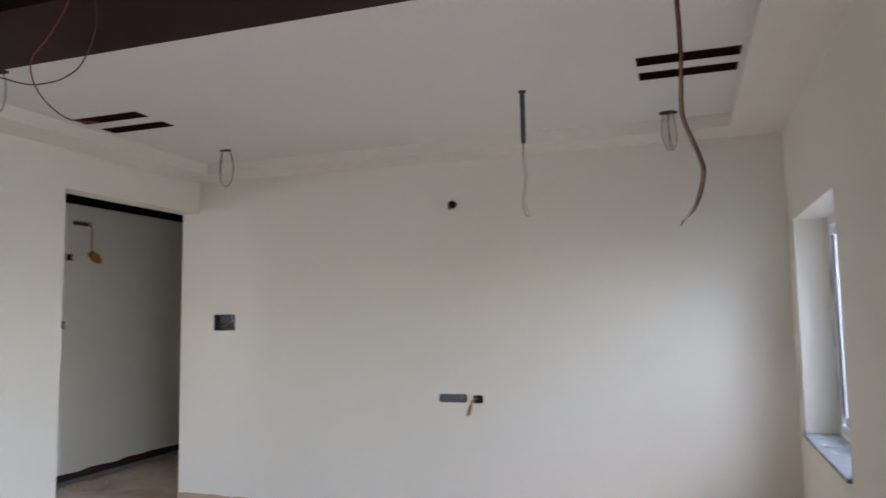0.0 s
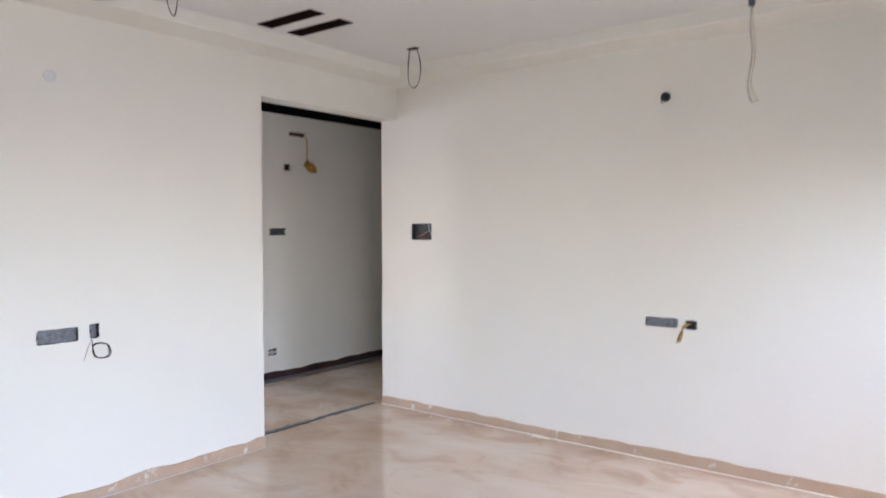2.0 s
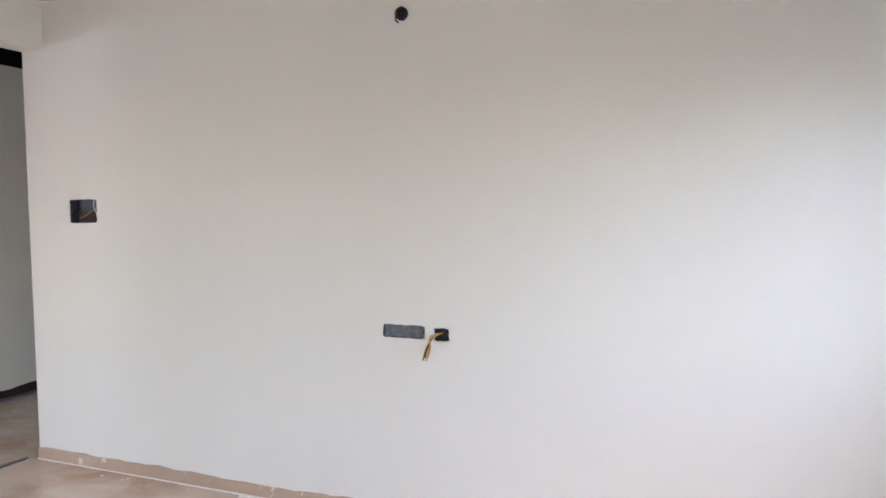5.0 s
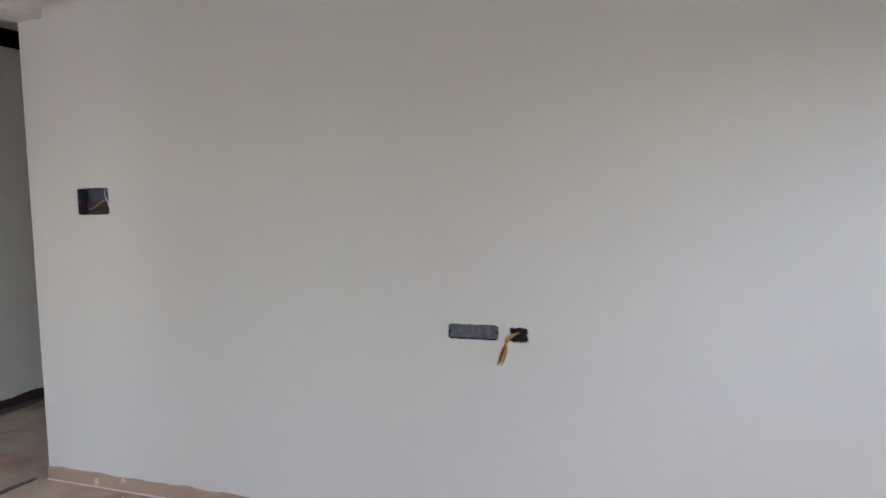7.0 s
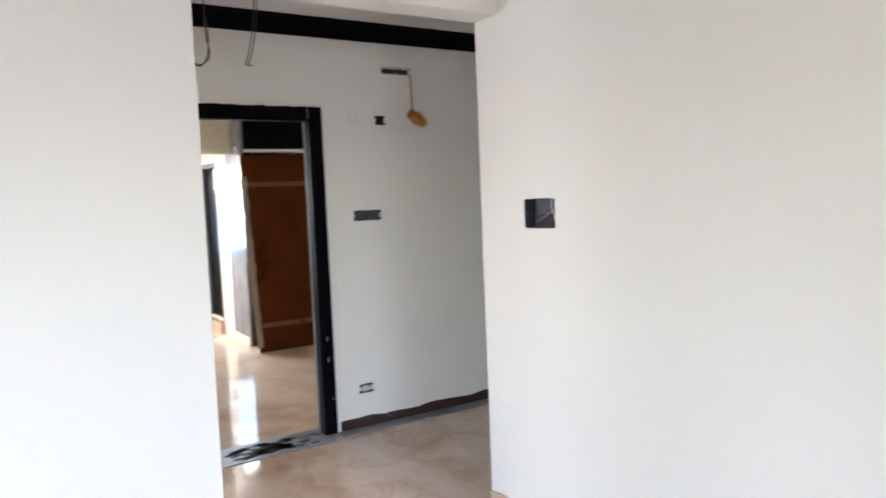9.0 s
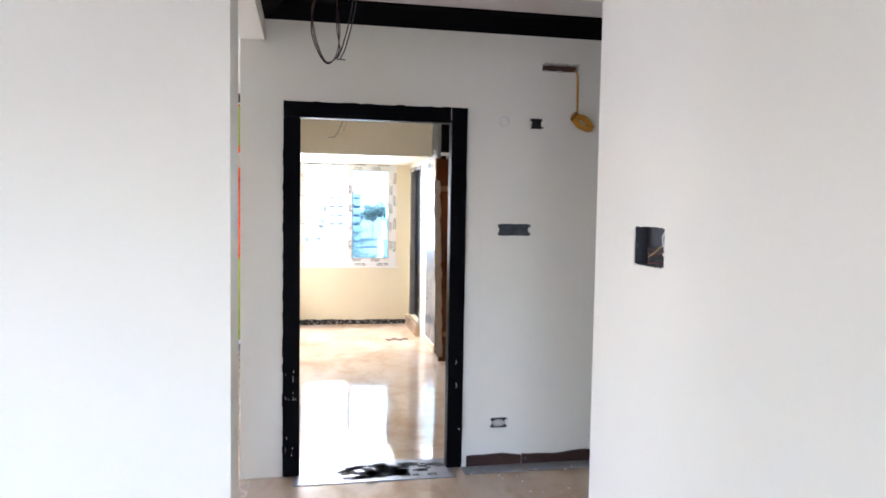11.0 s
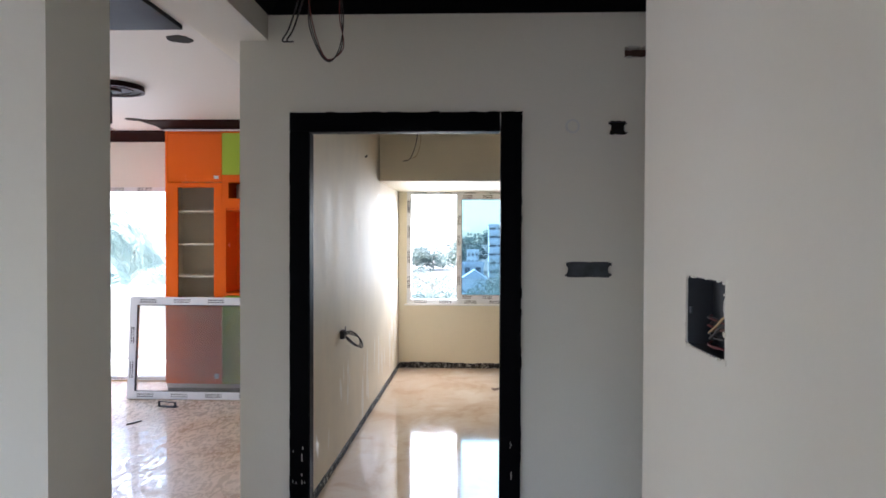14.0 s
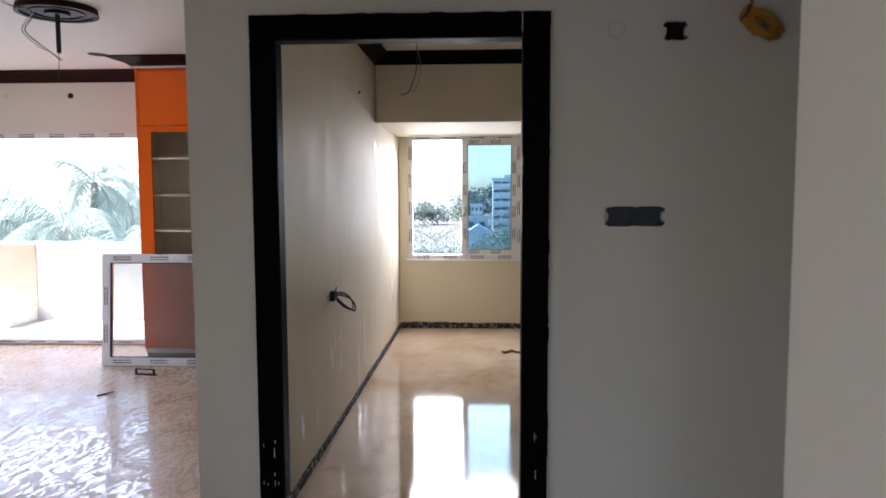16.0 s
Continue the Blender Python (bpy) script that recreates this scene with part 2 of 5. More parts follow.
PLASTER = material("bare_plaster", (0.55, 0.52, 0.47), 0.9, var=0.2, scale=20, bump=0.5, bump_scale=60)
GLASS = glass("clear_glass", (0.97, 0.99, 0.98))
BLUEGLASS = glass("blue_tinted_glass", (0.44, 0.56, 0.62), ior=1.25)


# ---------------------------------------------------------------- mesh helpers
def box(bm, x0, y0, z0, x1, y1, z1):
    v = [bm.verts.new(p) for p in ((x0, y0, z0), (x1, y0, z0), (x1, y1, z0), (x0, y1, z0), (x0, y0, z1), (x1, y0, z1), (x1, y1, z1), (x0, y1, z1))]
    for f in ((3, 2, 1, 0), (4, 5, 6, 7), (0, 1, 5, 4), (1, 2, 6, 5), (2, 3, 7, 6), (3, 0, 4, 7)):
        bm.faces.new([v[i] for i in f])
    return v


def bevelled(bm, w=0.004, seg=2):
    bmesh.ops.bevel(bm, geom=bm.edges[:], offset=w, segments=seg, affect="EDGES", clamp_overlap=True)
    return bm


def boxes(*items, bevel=0.0):
    bm = bmesh.new()
    for it in items:
        one = bmesh.new() if bevel else bm
        box(one, *it)
        if bevel:
            bevelled(one, bevel)
            tmp = bpy.data.meshes.new("tmp")
            one.to_mesh(tmp)
            bm.from_mesh(tmp)
            bpy.data.meshes.remove(tmp)
            one.free()
    return bm


def tube(points, r=0.004, sides=7, bm=None):
    bm = bm or bmesh.new()
    pts = [Vector(p) for p in points]
    rings = []
    for i, p in enumerate(pts):
        d = (pts[min(i + 1, len(pts) - 1)] - pts[max(i - 1, 0)]).normalized()
        u = d.orthogonal().normalized() if not rings else (last - d * last.dot(d)).normalized()
        last = u
        w = d.cross(u)
        rings.append([bm.verts.new(p + r * (math.cos(a) * u + math.sin(a) * w)) for a in (2 * math.pi * k / sides for k in range(sides))])
    for a, b in zip(rings, rings[1:]):
        for k in range(sides):
            bm.faces.new((a[k], a[(k + 1) % sides], b[(k + 1) % sides], b[k]))
    bm.faces.new(rings[0][::-1])
    bm.faces.new(rings[-1])
    return bm


def spline(keys, n=8):
    """A smooth line through the key points."""
    k = [Vector(p) for p in keys]
    k = [2 * k[0] - k[1]] + k + [2 * k[-1] - k[-2]]
    out = []
    for i in range(1, len(k) - 2):
        for s in range(n):
            t = s / n
            out.append(0.5 * (2 * k[i] + (k[i + 1] - k[i - 1]) * t + (2 * k[i - 1] - 5 * k[i] + 4 * k[i + 1] - k[i + 2]) * t * t + (3 * k[i] - k[i - 1] - 3 * k[i + 1] + k[i + 2]) * t ** 3))
    return out + [k[-2]]


def disc(bm, c, axis, r, depth, seg=28, inner=0.0):
    """A round plate or ring, its axis along x, y or z."""
    mat = {"x": Matrix.Rotation(radians(90), 4, "Y"), "y": Matrix.Rotation(radians(-90), 4, "X"), "z": Matrix.Identity(4)}[axis]
    place = Matrix.Translation(c) @ mat
    ring = lambda rr, z: [bm.verts.new(place @ Vector((rr * math.cos(2 * math.pi * k / seg), rr * math.sin(2 * math.pi * k / seg), z))) for k in range(seg)]
    a, b = ring(r, 0), ring(r, depth)
    if inner:
        c0, c1 = ring(inner, 0), ring(inner, depth)
    for k in range(seg):
        j = (k + 1) % seg
        bm.faces.new((a[k], a[j], b[j], b[k]))
        if inner:
            bm.faces.new((c0[j], c0[k], c1[k], c1[j]))
            bm.faces.new((b[k], b[j], c1[j], c1[k]))
            bm.faces.new((a[j], a[k], c0[k], c0[j]))
    if not inner:
        bm.faces.new(a[::-1])
        bm.faces.new(b)
    return bm


def part(name, bm, mat, parent=None, label="", smooth=False):
    me = bpy.data.meshes.new(name)
    bmesh.ops.recalc_face_normals(bm, faces=bm.faces[:])
    bm.to_mesh(me)
    bm.free()
    if mat:
        me.materials.append(mat)
    if smooth:
        for p in me.polygons:
            p.use_smooth = True
    ob = new(name, me)
    if parent:
        ob.parent = parent
        ob.matrix_parent_inverse = parent.matrix_world.inverted()
    if label:
        ob["label"] = label
    return ob


def thing(name, at, label, category, group="", kind=""):
    ob = new(name)
    ob.location = at
    ob.empty_display_size = 0.1
    bpy.context.view_layer.update()
    return tagged(ob, label, category, group, kind)


def structure(name, bm, mat, label, category="", smooth=False):
    return tagged(part(name, bm, mat, None, smooth=smooth), label, category or name.split("_")[0], kind="structure")


def pierced(axis, front, back, u0, u1, v0, v1, holes):
    """A wall between two planes of x, y or z, with rectangular openings (u0, v0, u1, v1) right through it."""
    us = sorted({u0, u1, *(h[0] for h in holes), *(h[2] for h in holes)})
    vs = sorted({v0, v1, *(h[1] for h in holes), *(h[3] for h in holes)})
    us, vs = [u for u in us if u0 <= u <= u1], [v for v in vs if v0 <= v <= v1]
    bm = bmesh.new()
    lo, hi = min(front, back), max(front, back)
    solid = lambda i, j: 0 <= i < len(us) - 1 and 0 <= j < len(vs) - 1 and not any(
        h[0] < (us[i] + us[i + 1]) / 2 < h[2] and h[1] < (vs[j] + vs[j + 1]) / 2 < h[3] for h in holes)
    at = {"x": lambda d, u, v: (d, u, v), "y": lambda d, u, v: (u, d, v), "z": lambda d, u, v: (u, v, d)}[axis]
    verts = {}

    def vert(d, u, v):
        k = (d, u, v)
        if k not in verts:
            verts[k] = bm.verts.new(at(*k))
        return verts[k]

    for i in range(len(us) - 1):
        for j in range(len(vs) - 1):
            if not solid(i, j):
                continue
            a, b, c, d = us[i], us[i + 1], vs[j], vs[j + 1]
            for e in (lo, hi):
                bm.faces.new((vert(e, a, c), vert(e, b, c), vert(e, b, d), vert(e, a, d)))
            for (di, dj, p, q) in ((-1, 0, (a, c), (a, d)), (1, 0, (b, c), (b, d)), (0, -1, (a, c), (b, c)), (0, 1, (a, d), (b, d))):
                if not solid(i + di, j + dj):
                    bm.faces.new((vert(lo, *p), vert(hi, *p), vert(hi, *q), vert(lo, *q)))
    return bm


# ---------------------------------------------------------------- structure
T = 0.165                   # thickness of the wall with the opening
E_X, S_Y = 4.422, -6.3
OPEN_Y, OPEN_Z = -1.339, 2.332
X_W, X_T = -1.648, -1.80    # wall with the black door frame
HALL_X = -5.915
Z_TOP, Z_C, Z_B = 2.95, 2.665, 2.585

SWITCH_N = (0.157, 1.365, 0.362, 1.495)
SOCK_N = (2.093, 0.843, 2.302, 0.903)
SOCK_N2 = (2.345, 0.839, 2.418, 0.898)
SOCK_W = (-2.750, 0.868, -2.540, 0.945)
SOCK_W2 = (-2.483, 0.872, -2.428, 0.953)
BOX_C1 = (0.203, 2.023, 0.287, 2.086)
BOX_C2 = (0.016, 1.388, 0.222, 1.458)
BOX_C3 = (-0.006, 0.228, 0.102, 0.291)
SLOT_C = (0.272, 2.366, 0.498, 2.410)
SLOTS = [(0.372, -1.655, 0.838, -1.545), (0.372, -1.43, 0.838, -1.32), (3.62, -1.475, 4.088, -1.36), (3.62, -1.25, 4.088, -1.135)]
WIN_E = (-1.42, 0.735, -0.235, 2.0)
D2 = (-1.13, -0.274, 2.033)

# unseen far end of the corridor, set back so its north part stays dim
COR_Y = 5.2
structure("wall_north", pierced("y", 0.0, 0.2, -T, E_X + 0.3, 0, Z_TOP, [SWITCH_N, SOCK_N, SOCK_N2]), PAINT, "cream painted plaster wall with open electrical boxes")
structure("wall_west", pierced("x", 0.0, -T, S_Y, 0.0, 0, Z_TOP, [(OPEN_Y, -1, 0.0, OPEN_Z), SOCK_W, SOCK_W2]), PAINT, "cream painted wall with a tall open doorway")
# second, door-high opening is out of view, added only to admit light
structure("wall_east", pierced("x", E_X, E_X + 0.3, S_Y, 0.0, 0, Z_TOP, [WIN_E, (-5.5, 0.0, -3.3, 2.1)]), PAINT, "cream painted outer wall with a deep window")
structure("wall_south", boxes((-T, S_Y - 0.2, 0, E_X + 0.3, S_Y, Z_TOP)), PAINT, "plain cream painted wall")
structure("wall_corridor_east", boxes((-T, 0.2, 0, 0.05, COR_Y, Z_TOP)), PAINT, "plain cream painted wall")
structure("wall_corridor_north", boxes((X_T, COR_Y, 0, 0.05, COR_Y + 0.15, Z_TOP)), PAINT, "plain cream painted wall")
structure("wall_corridor_west", pierced("x", X_W, X_T, -1.455, COR_Y, 0, Z_TOP, [(D2[0] - 0.034, -1, D2[1] + 0.034, D2[2] + 0.034), BOX_C1, BOX_C2, BOX_C3, SLOT_C]), PAINT, "cream painted wall around a black door frame")
structure("pier_doorway", boxes((-0.275, -1.6, 0, -T, OPEN_Y, 2.45)), PAINT, "cream painted pier beside the doorway", "wall")
structure("beam_hall", boxes((HALL_X, -1.595, 2.45, -T, -1.325, Z_TOP)), PAINT, "cream painted concrete beam")

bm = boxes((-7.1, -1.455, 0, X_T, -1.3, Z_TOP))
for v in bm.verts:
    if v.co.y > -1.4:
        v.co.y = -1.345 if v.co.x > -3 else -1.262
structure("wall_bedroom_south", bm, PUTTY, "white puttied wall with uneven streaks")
# smooth putty patches; their pale colour also stands in for window reflections
bm = bmesh.new()
rnd = random.Random(12)
for k in range(44):
    xc, zc = -2.5 - 4.2 * rnd.random() ** 0.7, rnd.uniform(0.20, 0.62)
    if k > 34:
        xc, zc = rnd.uniform(-6.7, -5.0), rnd.uniform(0.9, 1.9)
    near = 1.0 if xc < -4 else 0.55
    half, wide = rnd.uniform(0.07, 0.22) * near, rnd.uniform(0.02, 0.065) * near
    lean = rnd.uniform(-0.02, 0.03)
    rows_ = []
    for j in range(9):
        s = -1 + j / 4
        w_ = wide * (1 - s * s) ** 0.7 * rnd.uniform(0.8, 1.2) + 0.001
        rows_.append([])
        for q, lift in ((-1, 0), (-0.4, 0.0008), (0.4, 0.0008), (1, 0)):
            x_ = xc + q * w_ + lean * s
            wall_y = -1.262 - 0.083 * (x_ + 7.1) / (X_T + 7.1)
            rows_[-1].append(bm.verts.new((x_, wall_y + 0.0012 + lift, zc + half * s)))
    for a_, b_ in zip(rows_, rows_[1:]):
        for q in range(3):
            bm.faces.new((a_[q], a_[q + 1], b_[q + 1], b_[q]))
tagged(part("putty_smears", bm, SMEAR, bpy.data.objects["wall_bedroom_south"], "dried putty streaks, paled to suggest window reflections", smooth=True), kind="stuff")
structure("wall_bedroom_west", pierced("x", -6.874, -7.08, -1.26, 1.6, 0, Z_TOP, [(-1.165, 0.765, 0.075, 2.13)]), PAINT_B, "pale yellow painted wall under a window")
structure("beam_bedroom", boxes((-6.874, -1.28, 2.105, -5.25, 1.5, Z_TOP)), PAINT_B, "pale yellow painted ceiling beam")
structure("wall_bedroom_north", pierced("y", 0.25, 0.4, -6.874, -5.53, 0, 2.105, [(-6.75, 0.14, -5.92, 2.06)]), PAINT_B, "pale yellow wall with a narrow dark doorway")
structure("wall_bedroom_back", boxes((-7.1, 1.5, 0, X_T, 1.65, Z_TOP)), PAINT_B, "plain pale wall behind the wardrobe")

structure("wall_hall_west", pierced("x", HALL_X, HALL_X - 0.2, S_Y, -1.455, 0, Z_TOP, [(-5.85, 0.0, -3.5, 2.09)]), PAINT, "cream wall with a wide balcony opening")
# window opening here is an unseen addition that lets light into the hall
structure("wall_hall_south", pierced("y", S_Y, S_Y - 0.2, HALL_X - 0.2, -T, 0, Z_TOP, [(-4.4, 0.9, -2.6, 2.1)]), PAINT, "plain cream painted wall with an added, unseen window opening")
# unseen slab, added to block direct sun from the hall opening
structure("sunshade_hall", boxes((-4.8, S_Y - 1.8, 2.16, -2.2, S_Y - 0.2, 2.26)), PAINT, "unseen slab added to keep sun out of the window opening")

structure("floor", boxes((-7.08, -1.4, -0.15, E_X + 0.3, 1.65, 0), (-0.2, S_Y - 0.2, -0.15, E_X + 0.3, -1.4, 0), (X_T, 1.65, -0.15, 0.05, COR_Y + 0.15, 0)), FLOOR, "polished beige marble floor with dust smears")
structure("floor_hall", boxes((HALL_X - 0.2, S_Y - 0.2, -0.15, -0.2, -1.4, 0)), FLOOR_H, "polished beige marble floor streaked with wiped slurry")
structure("ceiling", pierced("z", Z_C, 2.9, -T, E_X + 0.3, S_Y - 0.2, 0.2, SLOTS), CEIL, "white painted ceiling with cut light slots")
structure("ceiling_border", boxes((0, -0.3, Z_B, E_X, 0, Z_C), (0, S_Y, Z_B, 0.3, -0.3, Z_C), (4.10, S_Y, Z_B, E_X, -0.3, Z_C)), PAINT, "white dropped ceiling border")
structure("ceiling_corridor", boxes((X_W, -1.325, 2.665, -T, COR_Y, 2.9)), CEIL, "white painted corridor ceiling")
structure("ceiling_bedroom", boxes((-5.25, -1.34, 2.69, X_T, 1.5, 2.92)), CEIL, "white painted bedroom ceiling")
structure("ceiling_hall", boxes((HALL_X, S_Y, 2.68, -T, -1.595, 2.92)), CEIL, "white painted hall ceiling")
structure("ceiling_balcony", boxes((-7.6, S_Y - 0.2, 2.45, HALL_X - 0.2, -1.46, 2.6)), CEIL, "plain underside of the balcony above")


def crown(name, runs, drop, out, label, mat=None):
    """A sloped moulding along wall tops. A run: start, end (x, y), normal into the room, bottom height."""
    bm = bmesh.new()
    for (x0, y0), (x1, y1), (nx, ny), z in runs:
        prof = ((0, 0), (0.012, 0), (0.03, 0.018), (out - 0.02, drop - 0.022), (out, drop - 0.014), (out, drop), (0, drop))
        ends = [[bm.verts.new((x + nx * o, y + ny * o, z + h)) for o, h in prof] for x, y in ((x0, y0), (x1, y1))]
        n = len(prof)
        for k in range(n):
            bm.faces.new((ends[0][k], ends[0][(k + 1) % n], ends[1][(k + 1) % n], ends[1][k]))
        bm.faces.new(ends[0])
        bm.faces.new(ends[1][::-1])
    return structure(name, bm, mat or BLACK, label, "trim")


crown("trim_corridor", [((X_W, -1.325), (X_W, COR_Y), (1, 0), 2.565), ((X_W, -1.325), (-T, -1.325), (0, 1), 2.565), ((-T, -1.325), (-T, COR_Y), (-1, 0), 2.565)], 0.1, 0.12, "black stained crown moulding")
crown("trim_bedroom", [((-5.25, -1.3), (-5.25, 1.5), (1, 0), 2.59), ((-5.25, -1.28), (X_T, -1.345), (0, 1), 2.59)], 0.1, 0.11, "black stained crown moulding")
crown("trim_hall", [((HALL_X, S_Y), (HALL_X, -1.6), (1, 0), 2.575)], 0.105, 0.12, "dark brown crown moulding", BROWN)


def ragged_strip(name, a, b, n, h, depth, mat, label, rough=0.012, seed=1):
    """A skirting along a to b whose painted-over upper edge wanders. n: the normal into the room."""
    rnd = random.Random(seed)
    a, b, n = Vector(a), Vector(b), Vector(n)
    steps = max(6, int((b - a).length / 0.05))
    bm = bmesh.new()
    rows, drift = [], 0.0
    for i in range(steps + 1):
        p = a.lerp(b, i / steps)
        drift = 0.75 * drift + rnd.uniform(-1, 1) * rough * 0.6
        top = h + drift
        rows.append([bm.verts.new(q) for q in (p, p + n * depth, p + n * depth + Vector((0, 0, top - 0.004)), p + n * (depth - 0.003) + Vector((0, 0, top)), p + Vector((0, 0, top)))])
    for r, s in zip(rows, rows[1:]):
        for k in range(5):
            bm.faces.new((r[k], r[(k + 1) % 5], s[(k + 1) % 5], s[k]))
    bm.faces.new(rows[0])
    bm.faces.new(rows[-1][::-1])
    return structure(name, bm, mat, label, "baseboard")


ragged_strip("baseboard_north", (-T + 0.003, 0, 0), (E_X, 0, 0), (0, -1, 0), 0.068, 0.012, SKIRT, "tan marble skirting with plaster smears", 0.009)
ragged_strip("baseboard_west", (0, OPEN_Y, 0), (0, S_Y, 0), (1, 0, 0), 0.066, 0.012, SKIRT, "tan marble skirting with plaster smears", 0.013, 2)
ragged_strip("baseboard_corridor_near", (X_W, -0.15, 0), (X_W, 0.19, 0), (1, 0, 0), 0.072, 0.013, DARKSKIRT, "dark brown stone skirting, smeared with paint", 0.016, 3)
ragged_strip("baseboard_corridor_far", (X_W, 0.196, 0), (X_W, COR_Y, 0), (1, 0, 0), 0.068, 0.013, DARKSKIRT, "dark brown stone skirting, smeared with paint", 0.010, 4)
ragged_strip("baseboard_bedroom_west", (-6.874, -1.25, 0), (-6.874, 0.25, 0), (1, 0, 0), 0.062, 0.012, MORTAR, "rough unfinished cement skirting line", 0.008, 5)
ragged_strip("baseboard_bedroom_south", (-6.86, -1.262, 0), (X_T - 0.01, -1.345, 0), (0, 1, 0), 0.045, 0.012, MORTAR, "rough unfinished cement skirting line", 0.006, 6)

# joints of pale grout where skirting meets floor
structure("grout_north", boxes((0.9, -0.021, 0, E_X, -0.012, 0.004), (-T, -0.018, 0, 0.9, -0.012, 0.003), (1.30, -0.05, 0, 1.37, -0.027, 0.012), (1.36, -0.042, 0, 1.43, -0.027, 0.007)), SMEAR, "pale grout line along the skirting", "trim")
structure("grout_west", boxes((0.012, S_Y, 0, 0.024, OPEN_Y, 0.004)), PLASTER, "pale grout line along the skirting", "trim")
rnd = random.Random(63)
bm = boxes((-0.246, OPEN_Y, 0, -0.216, -0.62, 0.0035))
for k in range(60):
    y = OPEN_Y + (abs(OPEN_Y) - 0.06) * rnd.random()
    x = -0.232 + rnd.uniform(-0.022, 0.022)
    ring = [(rnd.uniform(0.008, 0.02) * math.cos(t), rnd.uniform(0.018, 0.05) * math.sin(t)) for t in (2 * math.pi * j / 9 for j in range(9))]
    low = [bm.verts.new((x + u, max(y + v, OPEN_Y + 0.002), 0.0)) for u, v in ring]
    top = [bm.verts.new((x + 0.9 * u, max(y + 0.9 * v, OPEN_Y + 0.003), 0.0045 + 0.00004 * k)) for u, v in ring]
    for j in range(9):
        bm.faces.new((low[j], low[(j + 1) % 9], top[(j + 1) % 9], top[j]))
    bm.faces.new(top)
structure("threshold_doorway", bm, DARKSTONE, "dark grey mortar strip across the doorway, patchy")
structure("threshold_corridor", boxes((-1.80, D2[0] - 0.033, 0, -1.49, D2[1] + 0.033, 0.005), (-1.635, D2[1] + 0.09, 0, -1.52, COR_Y - 0.05, 0.004)), GRANITE, "grey granite threshold and edge strip")


# ---------------------------------------------------------------- electrical boxes and wires
def wall_box(name, wall, plane, hole, label, depth=0.045, mat=None, prongs=True, waist=False):
    """A sheet-metal box sunk in a wall that faces +x or -y: back, rim and fixing lugs."""
    u0, v0, u1, v1 = hole
    at = (lambda d, u, v: (plane - d, u, v)) if wall == "x" else (lambda d, u, v: (u, plane + d, v))
    ob = thing(name, at(0, (u0 + u1) / 2, v0), label, "electrical box")

    def slab(d0, ua, va, d1, ub, vb):
        p, q = at(d0, ua, va), at(d1, ub, vb)
        return (*(min(a, b) for a, b in zip(p, q)), *(max(a, b) for a, b in zip(p, q)))

    t = 0.002
    part("back", boxes(slab(depth, u0, v0, depth + t, u1, v1)), mat or STEEL, ob)
    part("rim", boxes(slab(0.004, u0, v0, depth, u0 + t, v1), slab(0.004, u1 - t, v0, depth, u1, v1), slab(0.004, u0 + t, v0, depth, u1 - t, v0 + t), slab(0.004, u0 + t, v1 - t, depth, u1 - t, v1)), BOXDARK, ob)
    if prongs:
        for ua in (u0 + t, u1 - 0.014):
            for va in ((v0 + v1) / 2 - 0.006,):
                part("lug", boxes(slab(0.006, ua, va, 0.009, ua + 0.012, va + 0.012)), STEEL, ob)
    # chipped plaster round the cut-out
    rnd = random.Random(int(1000 * (u0 + v1)))
    bm = bmesh.new()
    for k in range(26):
        s = rnd.random()
        u, v = ((u0 + s * (u1 - u0), rnd.choice((v0, v1))) if k % 2 else (rnd.choice((u0, u1)), v0 + s * (v1 - v0)))
        r = rnd.uniform(0.002, 0.006)
        if k >= 22:
            u, v, r = (u0, u1)[k % 2], (v0, v1)[k // 24], 0.009
        box(bm, *slab(-0.0015, u - r, v - r * 0.5, 0.003, u + r, v + r * 0.5))
    if waist:
        # plaster pressed in at the middle of both ends
        for u in (u0, u1):
            ring = [(0.012 * math.cos(a), 0.016 * math.sin(a)) for a in (2 * math.pi * k / 12 for k in range(12))]
            top = [bm.verts.new(at(-0.0015, u + p * rnd.uniform(0.8, 1.2), (v0 + v1) / 2 + q * rnd.uniform(0.8, 1.2))) for p, q in ring]
            low = [bm.verts.new(at(0.012, u + p * 1.2, (v0 + v1) / 2 + q * 1.2)) for p, q in ring]
            for k in range(12):
                bm.faces.new((top[k], top[(k + 1) % 12], low[(k + 1) % 12], low[k]))
            bm.faces.new(top)
            bm.faces.new(low[::-1])
    tagged(part("plaster_edge", bm, PAINT, ob), kind="stuff")
    return ob


def wire(name, keys, r, mat, label, category="cable"):
    return tagged(part(name, tube(spline(keys), r), mat, None, smooth=True), label, category)


b = wall_box("switch_box", "y", 0.0, SWITCH_N, "open galvanised switch box with loose wires", 0.05, SMEARED)
rnd = random.Random(41)
for k in range(8):
    m = (REDWIRE, CABLE, CABLE, TANWIRE, REDWIRE, CABLE, CABLE, REDWIRE)[k]
    za, zb = 1.372 + 0.007 * k, 1.385 + 0.008 * ((k * 5) % 8)
    part("wire", tube(spline([(0.172 + 0.01 * rnd.random(), 0.044, za), (0.215 + 0.02 * rnd.random(), 0.022, za + 0.012 * rnd.random()), (0.265 + 0.02 * rnd.random(), 0.010 + 0.003 * k, 0.6 * za + 0.4 * zb), (0.32, 0.014 + 0.002 * k, zb - 0.006), (0.354, 0.036, zb - 0.022)]), 0.0024, 6), m, b, smooth=True)
part("wire", tube(spline([(0.30, 0.04, 1.49), (0.325, 0.014, 1.46), (0.345, 0.012, 1.42), (0.35, 0.03, 1.38)]), 0.0028, 6), WHITEPIPE, b, smooth=True)
